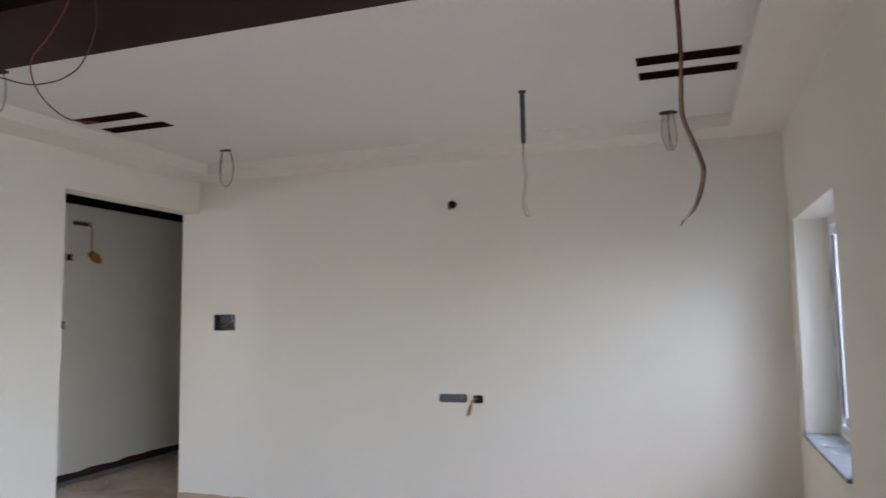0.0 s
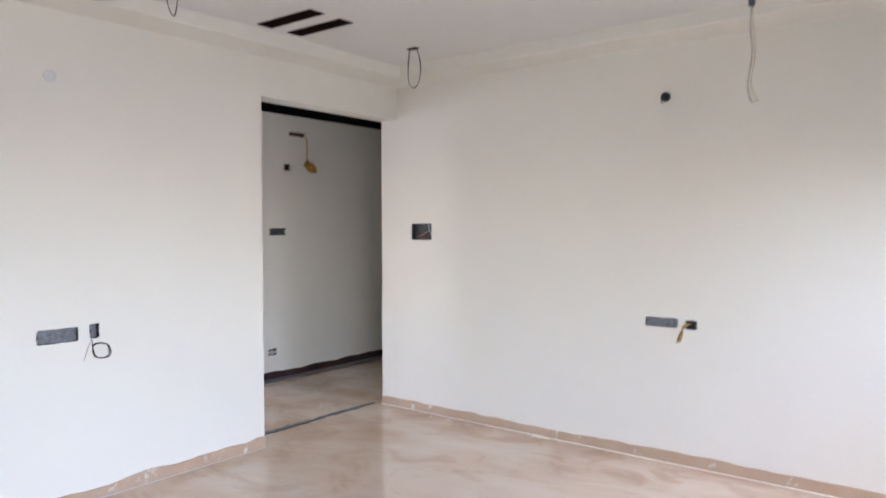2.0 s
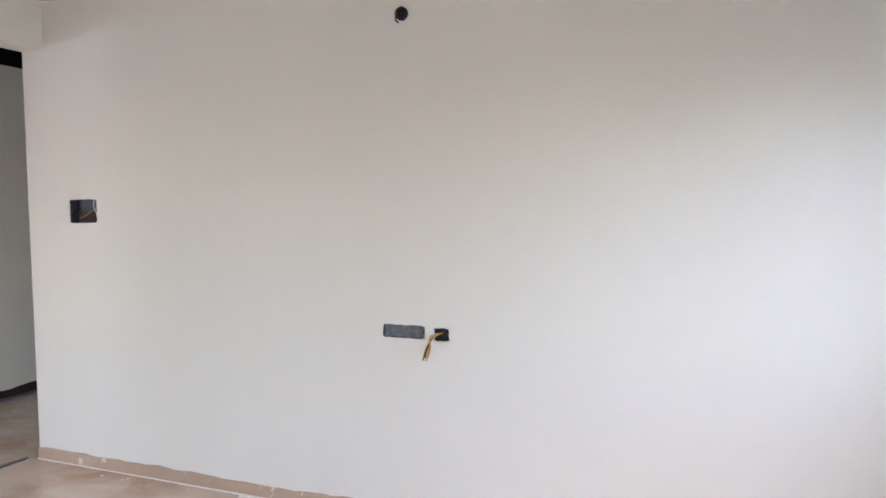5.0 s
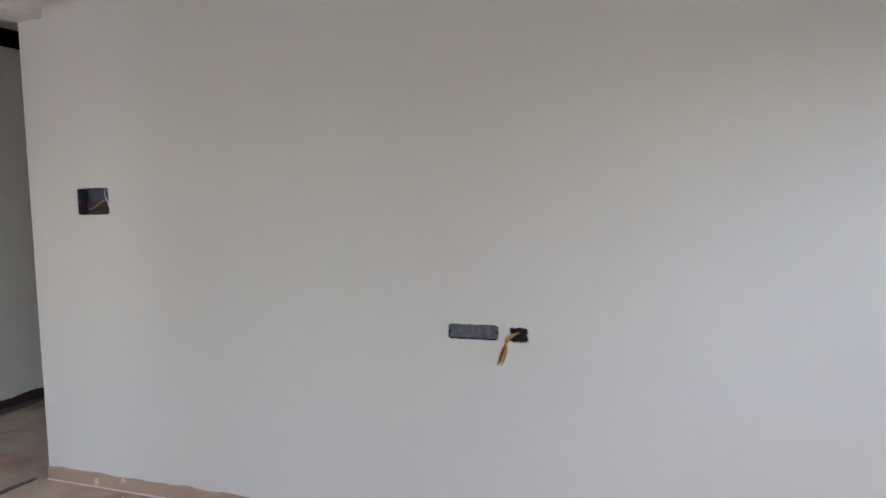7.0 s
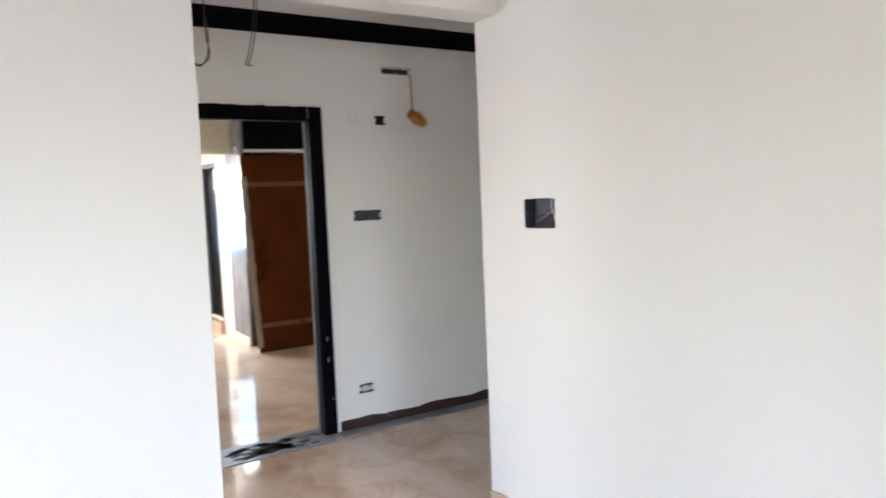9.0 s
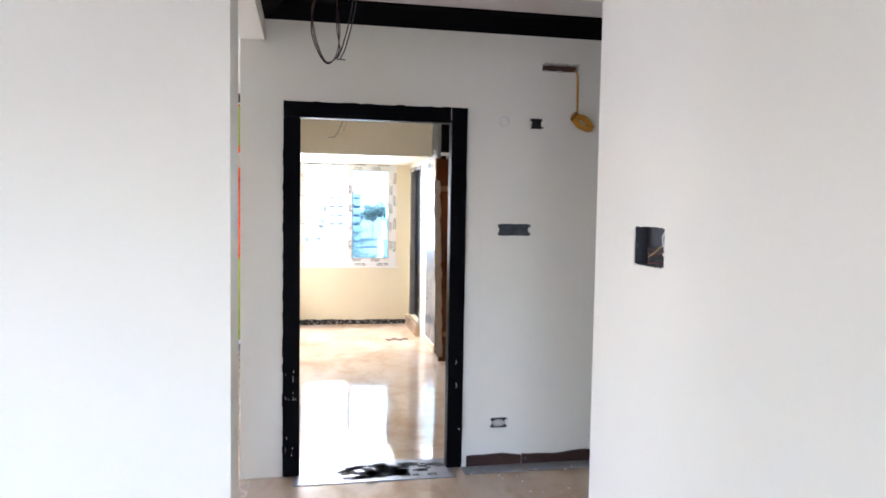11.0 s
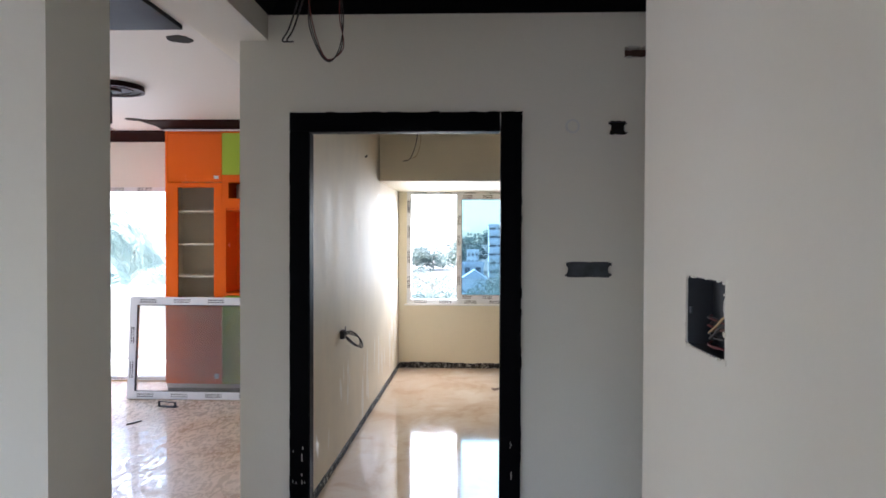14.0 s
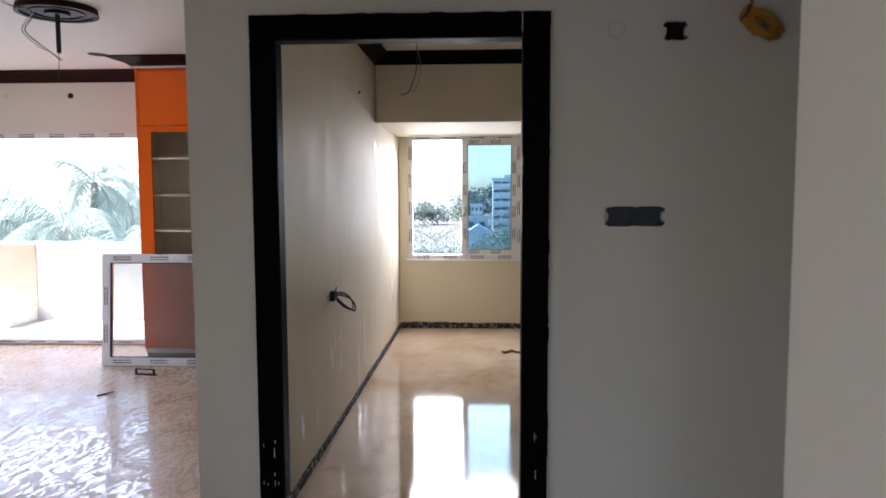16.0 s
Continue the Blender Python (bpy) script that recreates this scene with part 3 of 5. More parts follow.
wall_box("socket_box", "y", 0.0, SOCK_N, "wide galvanised socket box smeared with plaster", 0.02, DUSTED)
b = wall_box("socket_box", "y", 0.0, SOCK_N2, "small open socket box with tan wires", 0.04, BOXDARK)
for k in range(4):
    part("wire", tube(spline([(2.375, 0.03, 0.872), (2.355 - 0.004 * k, -0.018 - 0.004 * k, 0.862), (2.326 + 0.006 * k, -0.036 - 0.005 * (k % 2), 0.815), (2.306 + 0.007 * k, -0.032, 0.757 + 0.012 * (k % 2))]), 0.0042, 6), (YELLOW, CABLE, TANWIRE, YELLOW)[k], b, smooth=True)
wall_box("socket_box", "x", 0.0, SOCK_W, "wide galvanised socket box smeared with plaster", 0.02, DUSTED)
b = wall_box("socket_box", "x", 0.0, SOCK_W2, "small galvanised box with a coiled black cable", 0.035, DUSTED)
coil = [(-0.03, -2.47, 0.88), (0.012, -2.475, 0.862)]
for k in range(26):
    a = 0.6 + k * 0.49
    coil.append((0.014 + 0.001 * k, -2.432 + (0.052 + 0.007 * math.sin(k)) * -math.cos(a), 0.806 + (0.043 + 0.005 * math.cos(k)) * math.sin(a)))
part("cable", tube(spline(coil, 4), 0.0026, 6), CABLE, b, smooth=True)
part("cable", tube(spline([(0.012, -2.475, 0.862), (0.02, -2.50, 0.83), (0.012, -2.51, 0.785), (0.008, -2.52, 0.76)], 5), 0.0026, 6), WHITEPIPE, b, smooth=True)

wall_box("socket_box", "x", X_W, BOX_C1, "small dark open socket box on the corridor wall", 0.04, HOLE_SHADE, waist=True)
wall_box("switch_box", "x", X_W, BOX_C2, "wide galvanised switch box on the corridor wall", 0.025, SMEARED, waist=True)
b = wall_box("socket_box", "x", X_W, BOX_C3, "small galvanised socket box half filled with plaster", 0.03, SMEARED, waist=True)
bm = bmesh.new()
bmesh.ops.create_icosphere(bm, subdivisions=3, radius=1.0)
for v in bm.verts:
    k = 1 + 0.25 * noise.noise(v.co * 2.2)
    v.co = Vector((X_W - 0.018 + 0.014 * v.co.x * k, 0.052 + 0.040 * v.co.y * k, 0.252 + 0.022 * v.co.z * k))
part("plaster_lump", bm, PLASTER, b, "lump of pale plaster", smooth=True)

# chased slot with a bundle of yellow wire
b = thing("wall_slot", (X_W, 0.385, 2.366), "chased slot in the plaster with a hanging yellow wire bundle", "wall slot")
part("back", boxes((X_W - 0.045, 0.272, 2.366, X_W - 0.04, 0.498, 2.41)), material("exposed_brick", (0.13, 0.07, 0.05), 0.95, var=0.4, scale=30, bump=0.6, bump_scale=50), b)
rnd = random.Random(8)
bm = bmesh.new()
for k in range(26):
    y, top = 0.272 + rnd.random() * 0.226, rnd.random() < 0.5
    z = 2.41 if top else 2.366
    r = rnd.uniform(0.004, 0.012)
    box(bm, X_W - 0.03, y - r, z - r * 0.55, X_W + 0.002, y + r, z + r * 0.55)
tagged(part("broken_edge", bm, PLASTER, b), kind="stuff")
for k in range(3):
    part("wire", tube(spline([(X_W - 0.02, 0.48, 2.385), (X_W + 0.014, 0.482 + 0.004 * k, 2.35), (X_W + 0.014, 0.486 + 0.004 * k, 2.22), (X_W + 0.016, 0.487 + 0.003 * k, 2.12)]), 0.0032, 6), YELLOW, b, smooth=True)
bundle = []
rnd = random.Random(77)
for k in range(260):
    a = k * 0.71
    q = rnd.uniform(0.45, 1.0)
    u, v = 0.078 * math.cos(a) * q, 0.036 * math.sin(a) * q
    bundle.append((X_W + 0.036 + 0.022 * math.sin(k * 1.7), 0.516 + 0.82 * u + 0.57 * v, 2.068 - 0.57 * u + 0.82 * v))
part("wire_coil", tube(bundle, 0.0048, 6), YELLOW, b, "coiled yellow wire", smooth=True)
part("binding", tube([(X_W + 0.036 + 0.03 * math.cos(t_), 0.462 + 0.012 * math.sin(t_), 2.105 + 0.022 * math.sin(t_)) for t_ in (2 * math.pi * j / 14 for j in range(15))], 0.004, 6), CABLE, b, smooth=True)

# conduit ends
for name, c, axis, label, m in (("conduit_end", (2.216, -0.004, 2.265), "y", "dark open conduit end in the wall", HOLE_SHADE), ("conduit_end", (0.004, -2.661, 2.242), "x", "white capped conduit end in the wall", WHITEPIPE), ("conduit_end", (X_W + 0.003, 0.044, 2.061), "x", "painted-over round conduit cap", PAINT)):
    ob = thing(name, c, label, "pipe")
    s = -1 if axis == "y" else 1
    rad = 0.024 if axis == "y" else 0.027
    ring = bmesh.new()
    disc(ring, c if axis == "x" else (c[0], c[1] - 0.012, c[2]), axis, rad + 0.005, 0.016 if axis == "y" else 0.006, 24, rad - 0.004)
    part("rim", ring, WHITEPIPE if axis == "x" else BOXDARK, ob)
    face = bmesh.new()
    disc(face, (c[0], c[1] - 0.001, c[2]) if axis == "y" else (c[0] - 0.003, c[1], c[2]), axis, rad - 0.004, 0.003, 24)
    part("cap", face, m, ob)
    if axis == "y":
        part("wire", tube(spline([(2.212, -0.002, 2.27), (2.205, -0.03, 2.26), (2.2, -0.035, 2.235), (2.206, -0.02, 2.225)], 4), 0.004, 6), CABLE, ob, smooth=True)

# ---------------------------------------------------------------- ceiling of the room
for (x0, y0, x1, y1) in SLOTS:
    ob = thing("light_slot", ((x0 + x1) / 2, (y0 + y1) / 2, Z_C), "long dark brown slot cut for a ceiling light", "light slot", "ceiling light slots")
    t = 0.006
    part("lining", boxes((x0, y0, Z_C - 0.003, x1, y0 + t, Z_C + 0.12), (x0, y1 - t, Z_C - 0.003, x1, y1, Z_C + 0.12), (x0, y0 + t, Z_C - 0.003, x0 + t, y1 - t, Z_C + 0.12), (x1 - t, y0 + t, Z_C - 0.003, x1, y1 - t, Z_C + 0.12)), BROWN, ob)
    part("back", boxes((x0, y0, Z_C + 0.12, x1, y1, Z_C + 0.125)), HOLE_SHADE, ob)


def ceiling_hole(x, y, z, label, rx=0.042, ry=0.03):
    ob = thing("ceiling_hole", (x, y, z), label, "ceiling outlet")
    bm = bmesh.new()
    rnd = random.Random(int(abs(x * 100)))
    ring = [(rx * (1 + 0.2 * rnd.uniform(-1, 1)) * math.cos(a), ry * (1 + 0.2 * rnd.uniform(-1, 1)) * math.sin(a)) for a in (2 * math.pi * k / 14 for k in range(14))]
    lo, hi = [bm.verts.new((x + u, y + v, z - 0.004)) for u, v in ring], [bm.verts.new((x + u * 1.05, y + v * 1.05, z + 0.002)) for u, v in ring]
    for k in range(14):
        bm.faces.new((lo[k], lo[(k + 1) % 14], hi[(k + 1) % 14], hi[k]))
    bm.faces.new(lo[::-1])
    bm.faces.new(hi)
    # solid disc under the ceiling, its black painted in place of a shaded hole
    part("opening", bm, HOLE_SHADE, ob)
    return ob


def hang(ob, keys, r=0.003, mat=None, n=8):
    return part("wire", tube(spline(keys, n), r, 6), mat or CABLE, ob, smooth=True)


h = ceiling_hole(0.728, -0.653, Z_C, "ceiling outlet with a hanging loop of wire")
for d in (0.0, 0.006):
    hang(h, [(0.70 + d, -0.655, Z_C), (0.682 + d, -0.65, 2.56), (0.688, -0.65, 2.45), (0.73, -0.65 + d, 2.402), (0.778, -0.65, 2.44), (0.795 - d, -0.65, 2.55), (0.762, -0.655, Z_C)], 0.0022)
h = ceiling_hole(0.736, -2.416, Z_C, "ceiling outlet with a hanging loop of wire")
hang(h, [(0.72, -2.42, Z_C), (0.69, -2.42, 2.58), (0.70, -2.41, 2.50), (0.74, -2.41, 2.47), (0.78, -2.42, 2.53), (0.775, -2.42, 2.62), (0.75, -2.42, Z_C)], 0.0024)
for keys, m, lab in (
    ([(2.497, -3.6, 2.561), (2.505, -3.6, 2.40), (2.52, -3.6, 2.24), (2.528, -3.6, 2.15), (2.49, -3.6, 2.07), (2.44, -3.6, 2.042), (2.39, -3.6, 2.035), (2.32, -3.6, 2.04), (2.22, -3.61, 2.07), (2.05, -3.62, 2.11), (1.88, -3.63, 2.125)], CABLE, "black cable hanging in a curve from the ceiling slats"),
    ([(2.499, -3.65, 2.561), (2.52, -3.65, 2.40), (2.505, -3.65, 2.22), (2.445, -3.65, 2.125), (2.395, -3.65, 2.08), (2.395, -3.65, 2.035), (2.425, -3.65, 1.985), (2.47, -3.65, 1.945), (2.52, -3.65, 1.918), (2.595, -3.65, 1.905)], REDWIRE, "thin red wire hanging in a curve from the ceiling slats")):
    wire("cable", keys, 0.0017, m, lab)

fan = thing("fan_rod", (3.009, -1.185, Z_C), "grey metal fan rod hanging from the ceiling with wires", "fan rod")
bm = bmesh.new()
disc(bm, (3.009, -1.185, 2.38), "z", 0.0135, Z_C - 2.38, 14, 0.010)
part("rod", bm, STEEL, fan, smooth=False)
bm = bmesh.new()
disc(bm, (3.009, -1.185, Z_C - 0.006), "z", 0.022, 0.006, 16)
part("plate", bm, BOXDARK, fan)
for d in (0, 0.012):
    hang(fan, [(3.009, -1.185, 2.40), (3.004 + d, -1.185, 2.30), (3.014 + d, -1.188, 2.19), (2.998 + d, -1.19, 2.06), (3.012 + 2 * d, -1.19, 1.99), (3.028 + d, -1.19, 1.986)], 0.0017, TANWIRE if d else CABLE)

h = ceiling_hole(3.745, -0.456, Z_C, "ceiling outlet with thin hanging loops of wire", 0.055, 0.04)
for k in range(3):
    d = 0.018 * k
    hang(h, [(3.72 + d, -0.46, Z_C), (3.705 + d, -0.47, 2.55), (3.725 + d, -0.48, 2.455 - 0.012 * k), (3.742 + d, -0.48, 2.43 + d * 0.5), (3.752 + d, -0.48, 2.5), (3.738 + d, -0.465, Z_C)], 0.0024, (CABLE, TANWIRE, CABLE)[k])
h = ceiling_hole(3.79, -2.45, Z_C, "ceiling outlet with a long curved bundle of wires")
for k in range(4):
    d, e = 0.0035 * (k - 1.5), 0.004 * (k % 2)
    hang(h, [(3.79 + d, -2.45, Z_C), (3.808 + d, -2.45 + e, 2.5), (3.813 + d, -2.45 + e, 2.34), (3.811 + d, -2.45, 2.24), (3.808 + d, -2.45, 2.136), (3.816 + d, -2.45 + e, 2.085), (3.834 + d, -2.45, 2.032), (3.855 + d, -2.45 + e, 1.975), (3.866 + d, -2.45, 1.919), (3.853 + d, -2.45 + e, 1.851), (3.831 + 0.7 * d, -2.45, 1.798), (3.79 + 0.5 * d, -2.45, 1.746 + 0.004 * k)], (0.0022, 0.0026, 0.002, 0.0022)[k], (CABLE, TANWIRE, REDWIRE, CABLE)[k])

# dark brown ceiling feature with a slatted black grille
g = thing("ceiling_grille", (2.0, -3.6, 2.53), "dark brown ceiling frame around black slats", "ceiling panel")
GX0, GX1, GY0, GY1, GZ = 0.70, 4.0, -5.6, -2.70, 2.53
part("frame", boxes((GX0, -3.12, GZ, GX1, GY1, Z_C - 0.001), (GX0, GY0, GZ, 1.14, -3.12, Z_C - 0.001), (GX1 - 0.44, GY0, GZ, GX1, -3.12, Z_C - 0.001), (1.14, GY0, GZ, GX1 - 0.44, GY0 + 0.42, Z_C - 0.001)), BROWN, g, "dark brown painted board")
part("inner_frame", boxes((1.14, -3.19, GZ + 0.02, GX1 - 0.44, -3.12, Z_C - 0.002), (1.14, GY0 + 0.42, GZ + 0.02, 1.21, -3.19, Z_C - 0.002)), BLACK, g, "black stained edge")
x = 1.31
while x < GX1 - 0.5:
    part("slat", boxes((x, GY0 + 0.42, GZ + 0.03, x + 0.035, -3.19, Z_C - 0.002)), BLACK, g)
    x += 0.13


# ---------------------------------------------------------------- windows
def bar_print(bm, c, along, across, normal, length, rows=2, seed=0):
    """Illegible maker's printing on the protective film: short bars in rows."""
    rnd = random.Random(seed)
    c, along, across, normal = map(Vector, (c, along, across, normal))
    for r in range(rows):
        s = -length / 2
        while s < length / 2:
            w = rnd.uniform(0.006, 0.018)
            p, q = c + along * s, c + along * min(s + w, length / 2)
            h = across * 0.0054
            o = across * ((r - (rows - 1) / 2) * 0.021)
            vs = [bm.verts.new(v + o + normal * 0.0012) for v in (p - h, q - h, q + h, p + h)]
            bm.faces.new(vs)
            s += w + rnd.uniform(0.003, 0.008)
    return bm


def profile_frame(parent, axis, d0, d1, u0, v0, u1, v1, w, names=("frame",), mat=None, gap=0.26, face=None, seed=3, bevel=0.004, prints=True):
    """Four plastic bars mitred into a frame, with printed film. axis x: u is y. face: the side the print is on."""
    at = (lambda d, u, v: (d, u, v)) if axis == "x" else (lambda d, u, v: (u, d, v))
    lo, hi = min(d0, d1), max(d0, d1)
    for k, (a, b_, c, e) in enumerate(((u0, v0, u1, v0 + w), (u0, v1 - w, u1, v1), (u0, v0 + w, u0 + w, v1 - w), (u1 - w, v0 + w, u1, v1 - w))):
        p, q = at(lo, a, b_), at(hi, c, e)
        part("bar", boxes((*p, *q), bevel=bevel), mat or UPVC, parent)
    if prints:
        bm = bmesh.new()
        n = Vector(at(1, 0, 0)) * (1 if face == hi else -1)
        U, V = Vector(at(0, 1, 0)), Vector((0, 0, 1))
        for k in range(int((u1 - u0) / gap)):
            for v in (v0 + w / 2, v1 - w / 2):
                bar_print(bm, at(face, u0 + gap * (k + 0.55), v), U, V, n, gap * 0.48, 2, seed + k)
        for k in range(int((v1 - v0 - 0.1) / gap)):
            for u in (u0 + w / 2, u1 - w / 2):
                bar_print(bm, at(face, u, v0 + 0.1 + gap * (k + 0.55)), V, U, n, gap * 0.48, 2, seed + 9 + k)
        tagged(part("printed_film", bm, PRINT, parent, "black printing on protective film"), kind="stuff")


# the room's window, deep in the wall
w = tagged(thing("window_room", (E_X + 0.2, -0.83, WIN_E[1]), "white plastic sliding window in a deep reveal", "window"), kind="structure")
fx = E_X + 0.175
profile_frame(w, "x", fx, fx + 0.06, WIN_E[0], WIN_E[1] + 0.02, WIN_E[2], WIN_E[3], 0.055, face=fx, gap=0.3)
profile_frame(w, "x", fx + 0.012, fx + 0.03, -0.83, WIN_E[1] + 0.08, WIN_E[2] - 0.06, WIN_E[3] - 0.06, 0.05, face=fx + 0.012, prints=False)
profile_frame(w, "x", fx + 0.035, fx + 0.055, WIN_E[0] + 0.055, WIN_E[1] + 0.08, -0.79, WIN_E[3] - 0.06, 0.05, face=fx, prints=False)
part("gasket", boxes((fx + 0.008, -0.302, WIN_E[1] + 0.13, fx + 0.012, -0.294, WIN_E[3] - 0.11), (fx + 0.008, -0.35, WIN_E[1] + 0.13, fx + 0.0125, -0.345, WIN_E[3] - 0.11)), GASKET, w)
for y0, y1, x in ((-0.78, -0.345, fx + 0.021), (WIN_E[0] + 0.105, -0.84, fx + 0.045)):
    p = part("pane", boxes((x, y0, WIN_E[1] + 0.13, x + 0.005, y1, WIN_E[3] - 0.11)), GLASS, w)
    p.visible_shadow = False
part("sill", boxes((E_X - 0.02, WIN_E[0], WIN_E[1] + 0.002, fx - 0.001, WIN_E[2], WIN_E[1] + 0.022), bevel=0.003), material("dusty_grey_sill_stone", (0.17, 0.185, 0.20), 0.25, var=0.35, scale=12, fine=0.15, fine_scale=150), w, "grey stone sill with dust")

# the bedroom's window
w = tagged(thing("window_bedroom", (-6.95, -0.545, 0.765), "white plastic window wrapped in printed film, one sash open", "window"), kind="structure")
profile_frame(w, "x", -6.99, -6.885, -1.165, 0.765, 0.075, 2.13, 0.052, face=-6.885, gap=0.3)
profile_frame(w, "x", -6.93, -6.895, -0.57, 0.815, 0.03, 2.08, 0.062, face=-6.895, gap=0.24, seed=40)
part("gasket", boxes((-6.897, -0.508, 0.877, -6.892, -0.502, 2.018), (-6.897, -0.038, 0.877, -6.892, -0.032, 2.018), (-6.897, -0.502, 0.873, -6.892, -0.038, 0.879), (-6.897, -0.502, 2.012, -6.892, -0.038, 2.018)), GASKET, w)
part("pane", boxes((-6.915, -0.508, 0.877, -6.910, -0.032, 2.018)), BLUEGLASS, w, "blue tinted glass pane")
part("handle", boxes((-6.895, -0.553, 1.28, -6.878, -0.535, 1.36), bevel=0.003), UPVC, w)
part("ledge", boxes((-6.884, -1.19, 0.748, -6.85, 0.1, 0.764), bevel=0.002), UPVC, w)

# ---------------------------------------------------------------- corridor
d = tagged(thing("door_frame", (X_W, -0.7, 0), "black painted timber door frame with white paint chips", "door frame"), kind="structure")
FX0, FX1 = X_W - 0.058, X_W + 0.022
part("jamb", boxes((FX0, D2[0] - 0.093, 0.005, FX1, D2[0], D2[2] + 0.003), bevel=0.004), BLACK, d)
part("jamb", boxes((FX0, D2[1], 0.005, FX1, D2[1] + 0.093, D2[2] + 0.09), bevel=0.004), BLACK, d)
part("head", boxes((FX0, D2[0] - 0.093, D2[2] + 0.003, FX1, D2[1] - 0.004, D2[2] + 0.09), bevel=0.004), BLACK, d)
REVEAL = material("bare_grey_reveal", (0.20, 0.195, 0.19), 0.8, var=0.35, scale=9, bump=0.3, bump_scale=40, fine=0.12)
part("lining", boxes((X_T, D2[0] - 0.033, 0.005, FX0 - 0.001, D2[0] - 0.026, D2[2] + 0.025)), REVEAL, d, "unpainted grey plaster reveal")
part("lining", boxes((X_T, D2[1] + 0.026, 0.005, FX0 - 0.001, D2[1] + 0.033, D2[2] + 0.025)), REVEAL, d, "unpainted grey plaster reveal")
part("lining", boxes((X_T, D2[0] - 0.025, D2[2] + 0.026, FX0 - 0.001, D2[1] + 0.025, D2[2] + 0.033)), REVEAL, d, "unpainted grey plaster reveal")
bm = bmesh.new()
rnd = random.Random(5)
for k in range(17):
    left = rnd.random() < 0.8
    y = (D2[0] - 0.05 + rnd.uniform(-0.03, 0.03)) if left else (D2[1] + 0.05 + rnd.uniform(-0.03, 0.03))
    z = rnd.choice((rnd.uniform(0.05, 0.7), rnd.uniform(0.45, 0.66)))
    hh, ww = rnd.uniform(0.003, 0.02), rnd.uniform(0.0008, 0.002)
    box(bm, FX1 - 0.001, y - ww, z - hh, FX1 + 0.0008, y + ww, z + hh)
box(bm, FX1 - 0.001, D2[1] - 0.004, D2[2] + 0.02, FX1 + 0.0008, D2[1] - 0.001, D2[2] + 0.088)
tagged(part("paint_chips", bm, PLASTER, d, "white chips in the black paint"), kind="stuff")
bm = bmesh.new()
for k in range(70):
    side = rnd.randrange(3)
    r = rnd.uniform(0.003, 0.012)
    if side == 2:
        y, z = rnd.uniform(D2[0] - 0.09, D2[1] + 0.09), D2[2] + 0.09
        box(bm, X_W, y - 2 * r, z - 0.001, X_W + 0.006, y + 2 * r, z + 0.002 + r * 0.35)
    else:
        y, z = (D2[0] - 0.093 if side else D2[1] + 0.093), rnd.uniform(0.1, 2.1)
        s = -1 if side else 1
        box(bm, X_W, min(y - s * 0.001, y + s * (0.001 + r * 0.3)), z - 2 * r, X_W + 0.006, max(y - s * 0.001, y + s * (0.001 + r * 0.3)), z + 2 * r)
tagged(part("paint_smears", bm, BLACK, d), kind="stuff")

h = ceiling_hole(-1.36, -0.98, 2.665, "corridor ceiling outlet with a long loop of cable", 0.05, 0.06)
for k in range(3):
    e = 0.008 * k
    hang(h, [(-1.36 + e, -1.035, 2.66), (-1.36, -1.065 - e * 0.5, 2.56), (-1.37, -1.075 + e, 2.44), (-1.365, -1.03 + e * 0.5, 2.32 + e * 0.4), (-1.36, -0.985, 2.283 + e * 0.5), (-1.355, -0.945 + e, 2.34), (-1.36, -0.93 - e, 2.46), (-1.36, -0.945, 2.58), (-1.355 + e, -0.95, 2.66)], 0.0026, (CABLE, CABLE, REDWIRE)[k])
h = ceiling_hole(-0.66, -0.90, 2.665, "corridor ceiling outlet with short cut cables", 0.04, 0.04)
for k in range(2):
    e = 0.014 * k
    hang(h, [(-0.66, -0.89 + e, 2.66), (-0.64, -0.90 + e, 2.50), (-0.62, -0.92 + e, 2.34), (-0.60, -0.955 + e, 2.20), (-0.59, -0.975 + e, 2.155), (-0.59, -0.955 + e, 2.15)], 0.0026)

# crumbs of plaster and dirt on the corridor floor
CRUMB = material("plaster_crumbs", (0.7, 0.68, 0.63), 0.9)
for k in range(34):
    rnd = random.Random(100 + k)
    r = rnd.uniform(0.004, 0.011)
    bm = bmesh.new()
    bmesh.ops.create_icosphere(bm, subdivisions=1, radius=r)
    for v in bm.verts:
        v.co *= rnd.uniform(0.7, 1.2)
        v.co.z = abs(v.co.z) * 0.6
    ob = part("plaster_crumb", bm, CRUMB)
    near = k < 22
    ob.location = (rnd.uniform(-1.62, -1.05), rnd.uniform(-0.25, 0.9), 0.005) if near else (rnd.uniform(-0.2, 2.5), rnd.uniform(-0.09, -0.03), 0.001)
    tagged(ob, "small white plaster crumb on the marble floor", "debris", "plaster crumbs")
bm = bmesh.new()
rnd = random.Random(11)
for k in range(120):
    x, y = rnd.uniform(-1.74, -1.55), rnd.gauss(-0.62, 0.13)
    y = min(max(y, -1.05), -0.3)
    r = rnd.uniform(0.006, 0.022)
    box(bm, x - r, y - r * 1.6, 0.004, x + r, y + r * 1.6, 0.0065)
tagged(part("dirt_patch", bm, CEMENT), "dark dirt and mortar smears on the threshold", "dirt", kind="stuff")
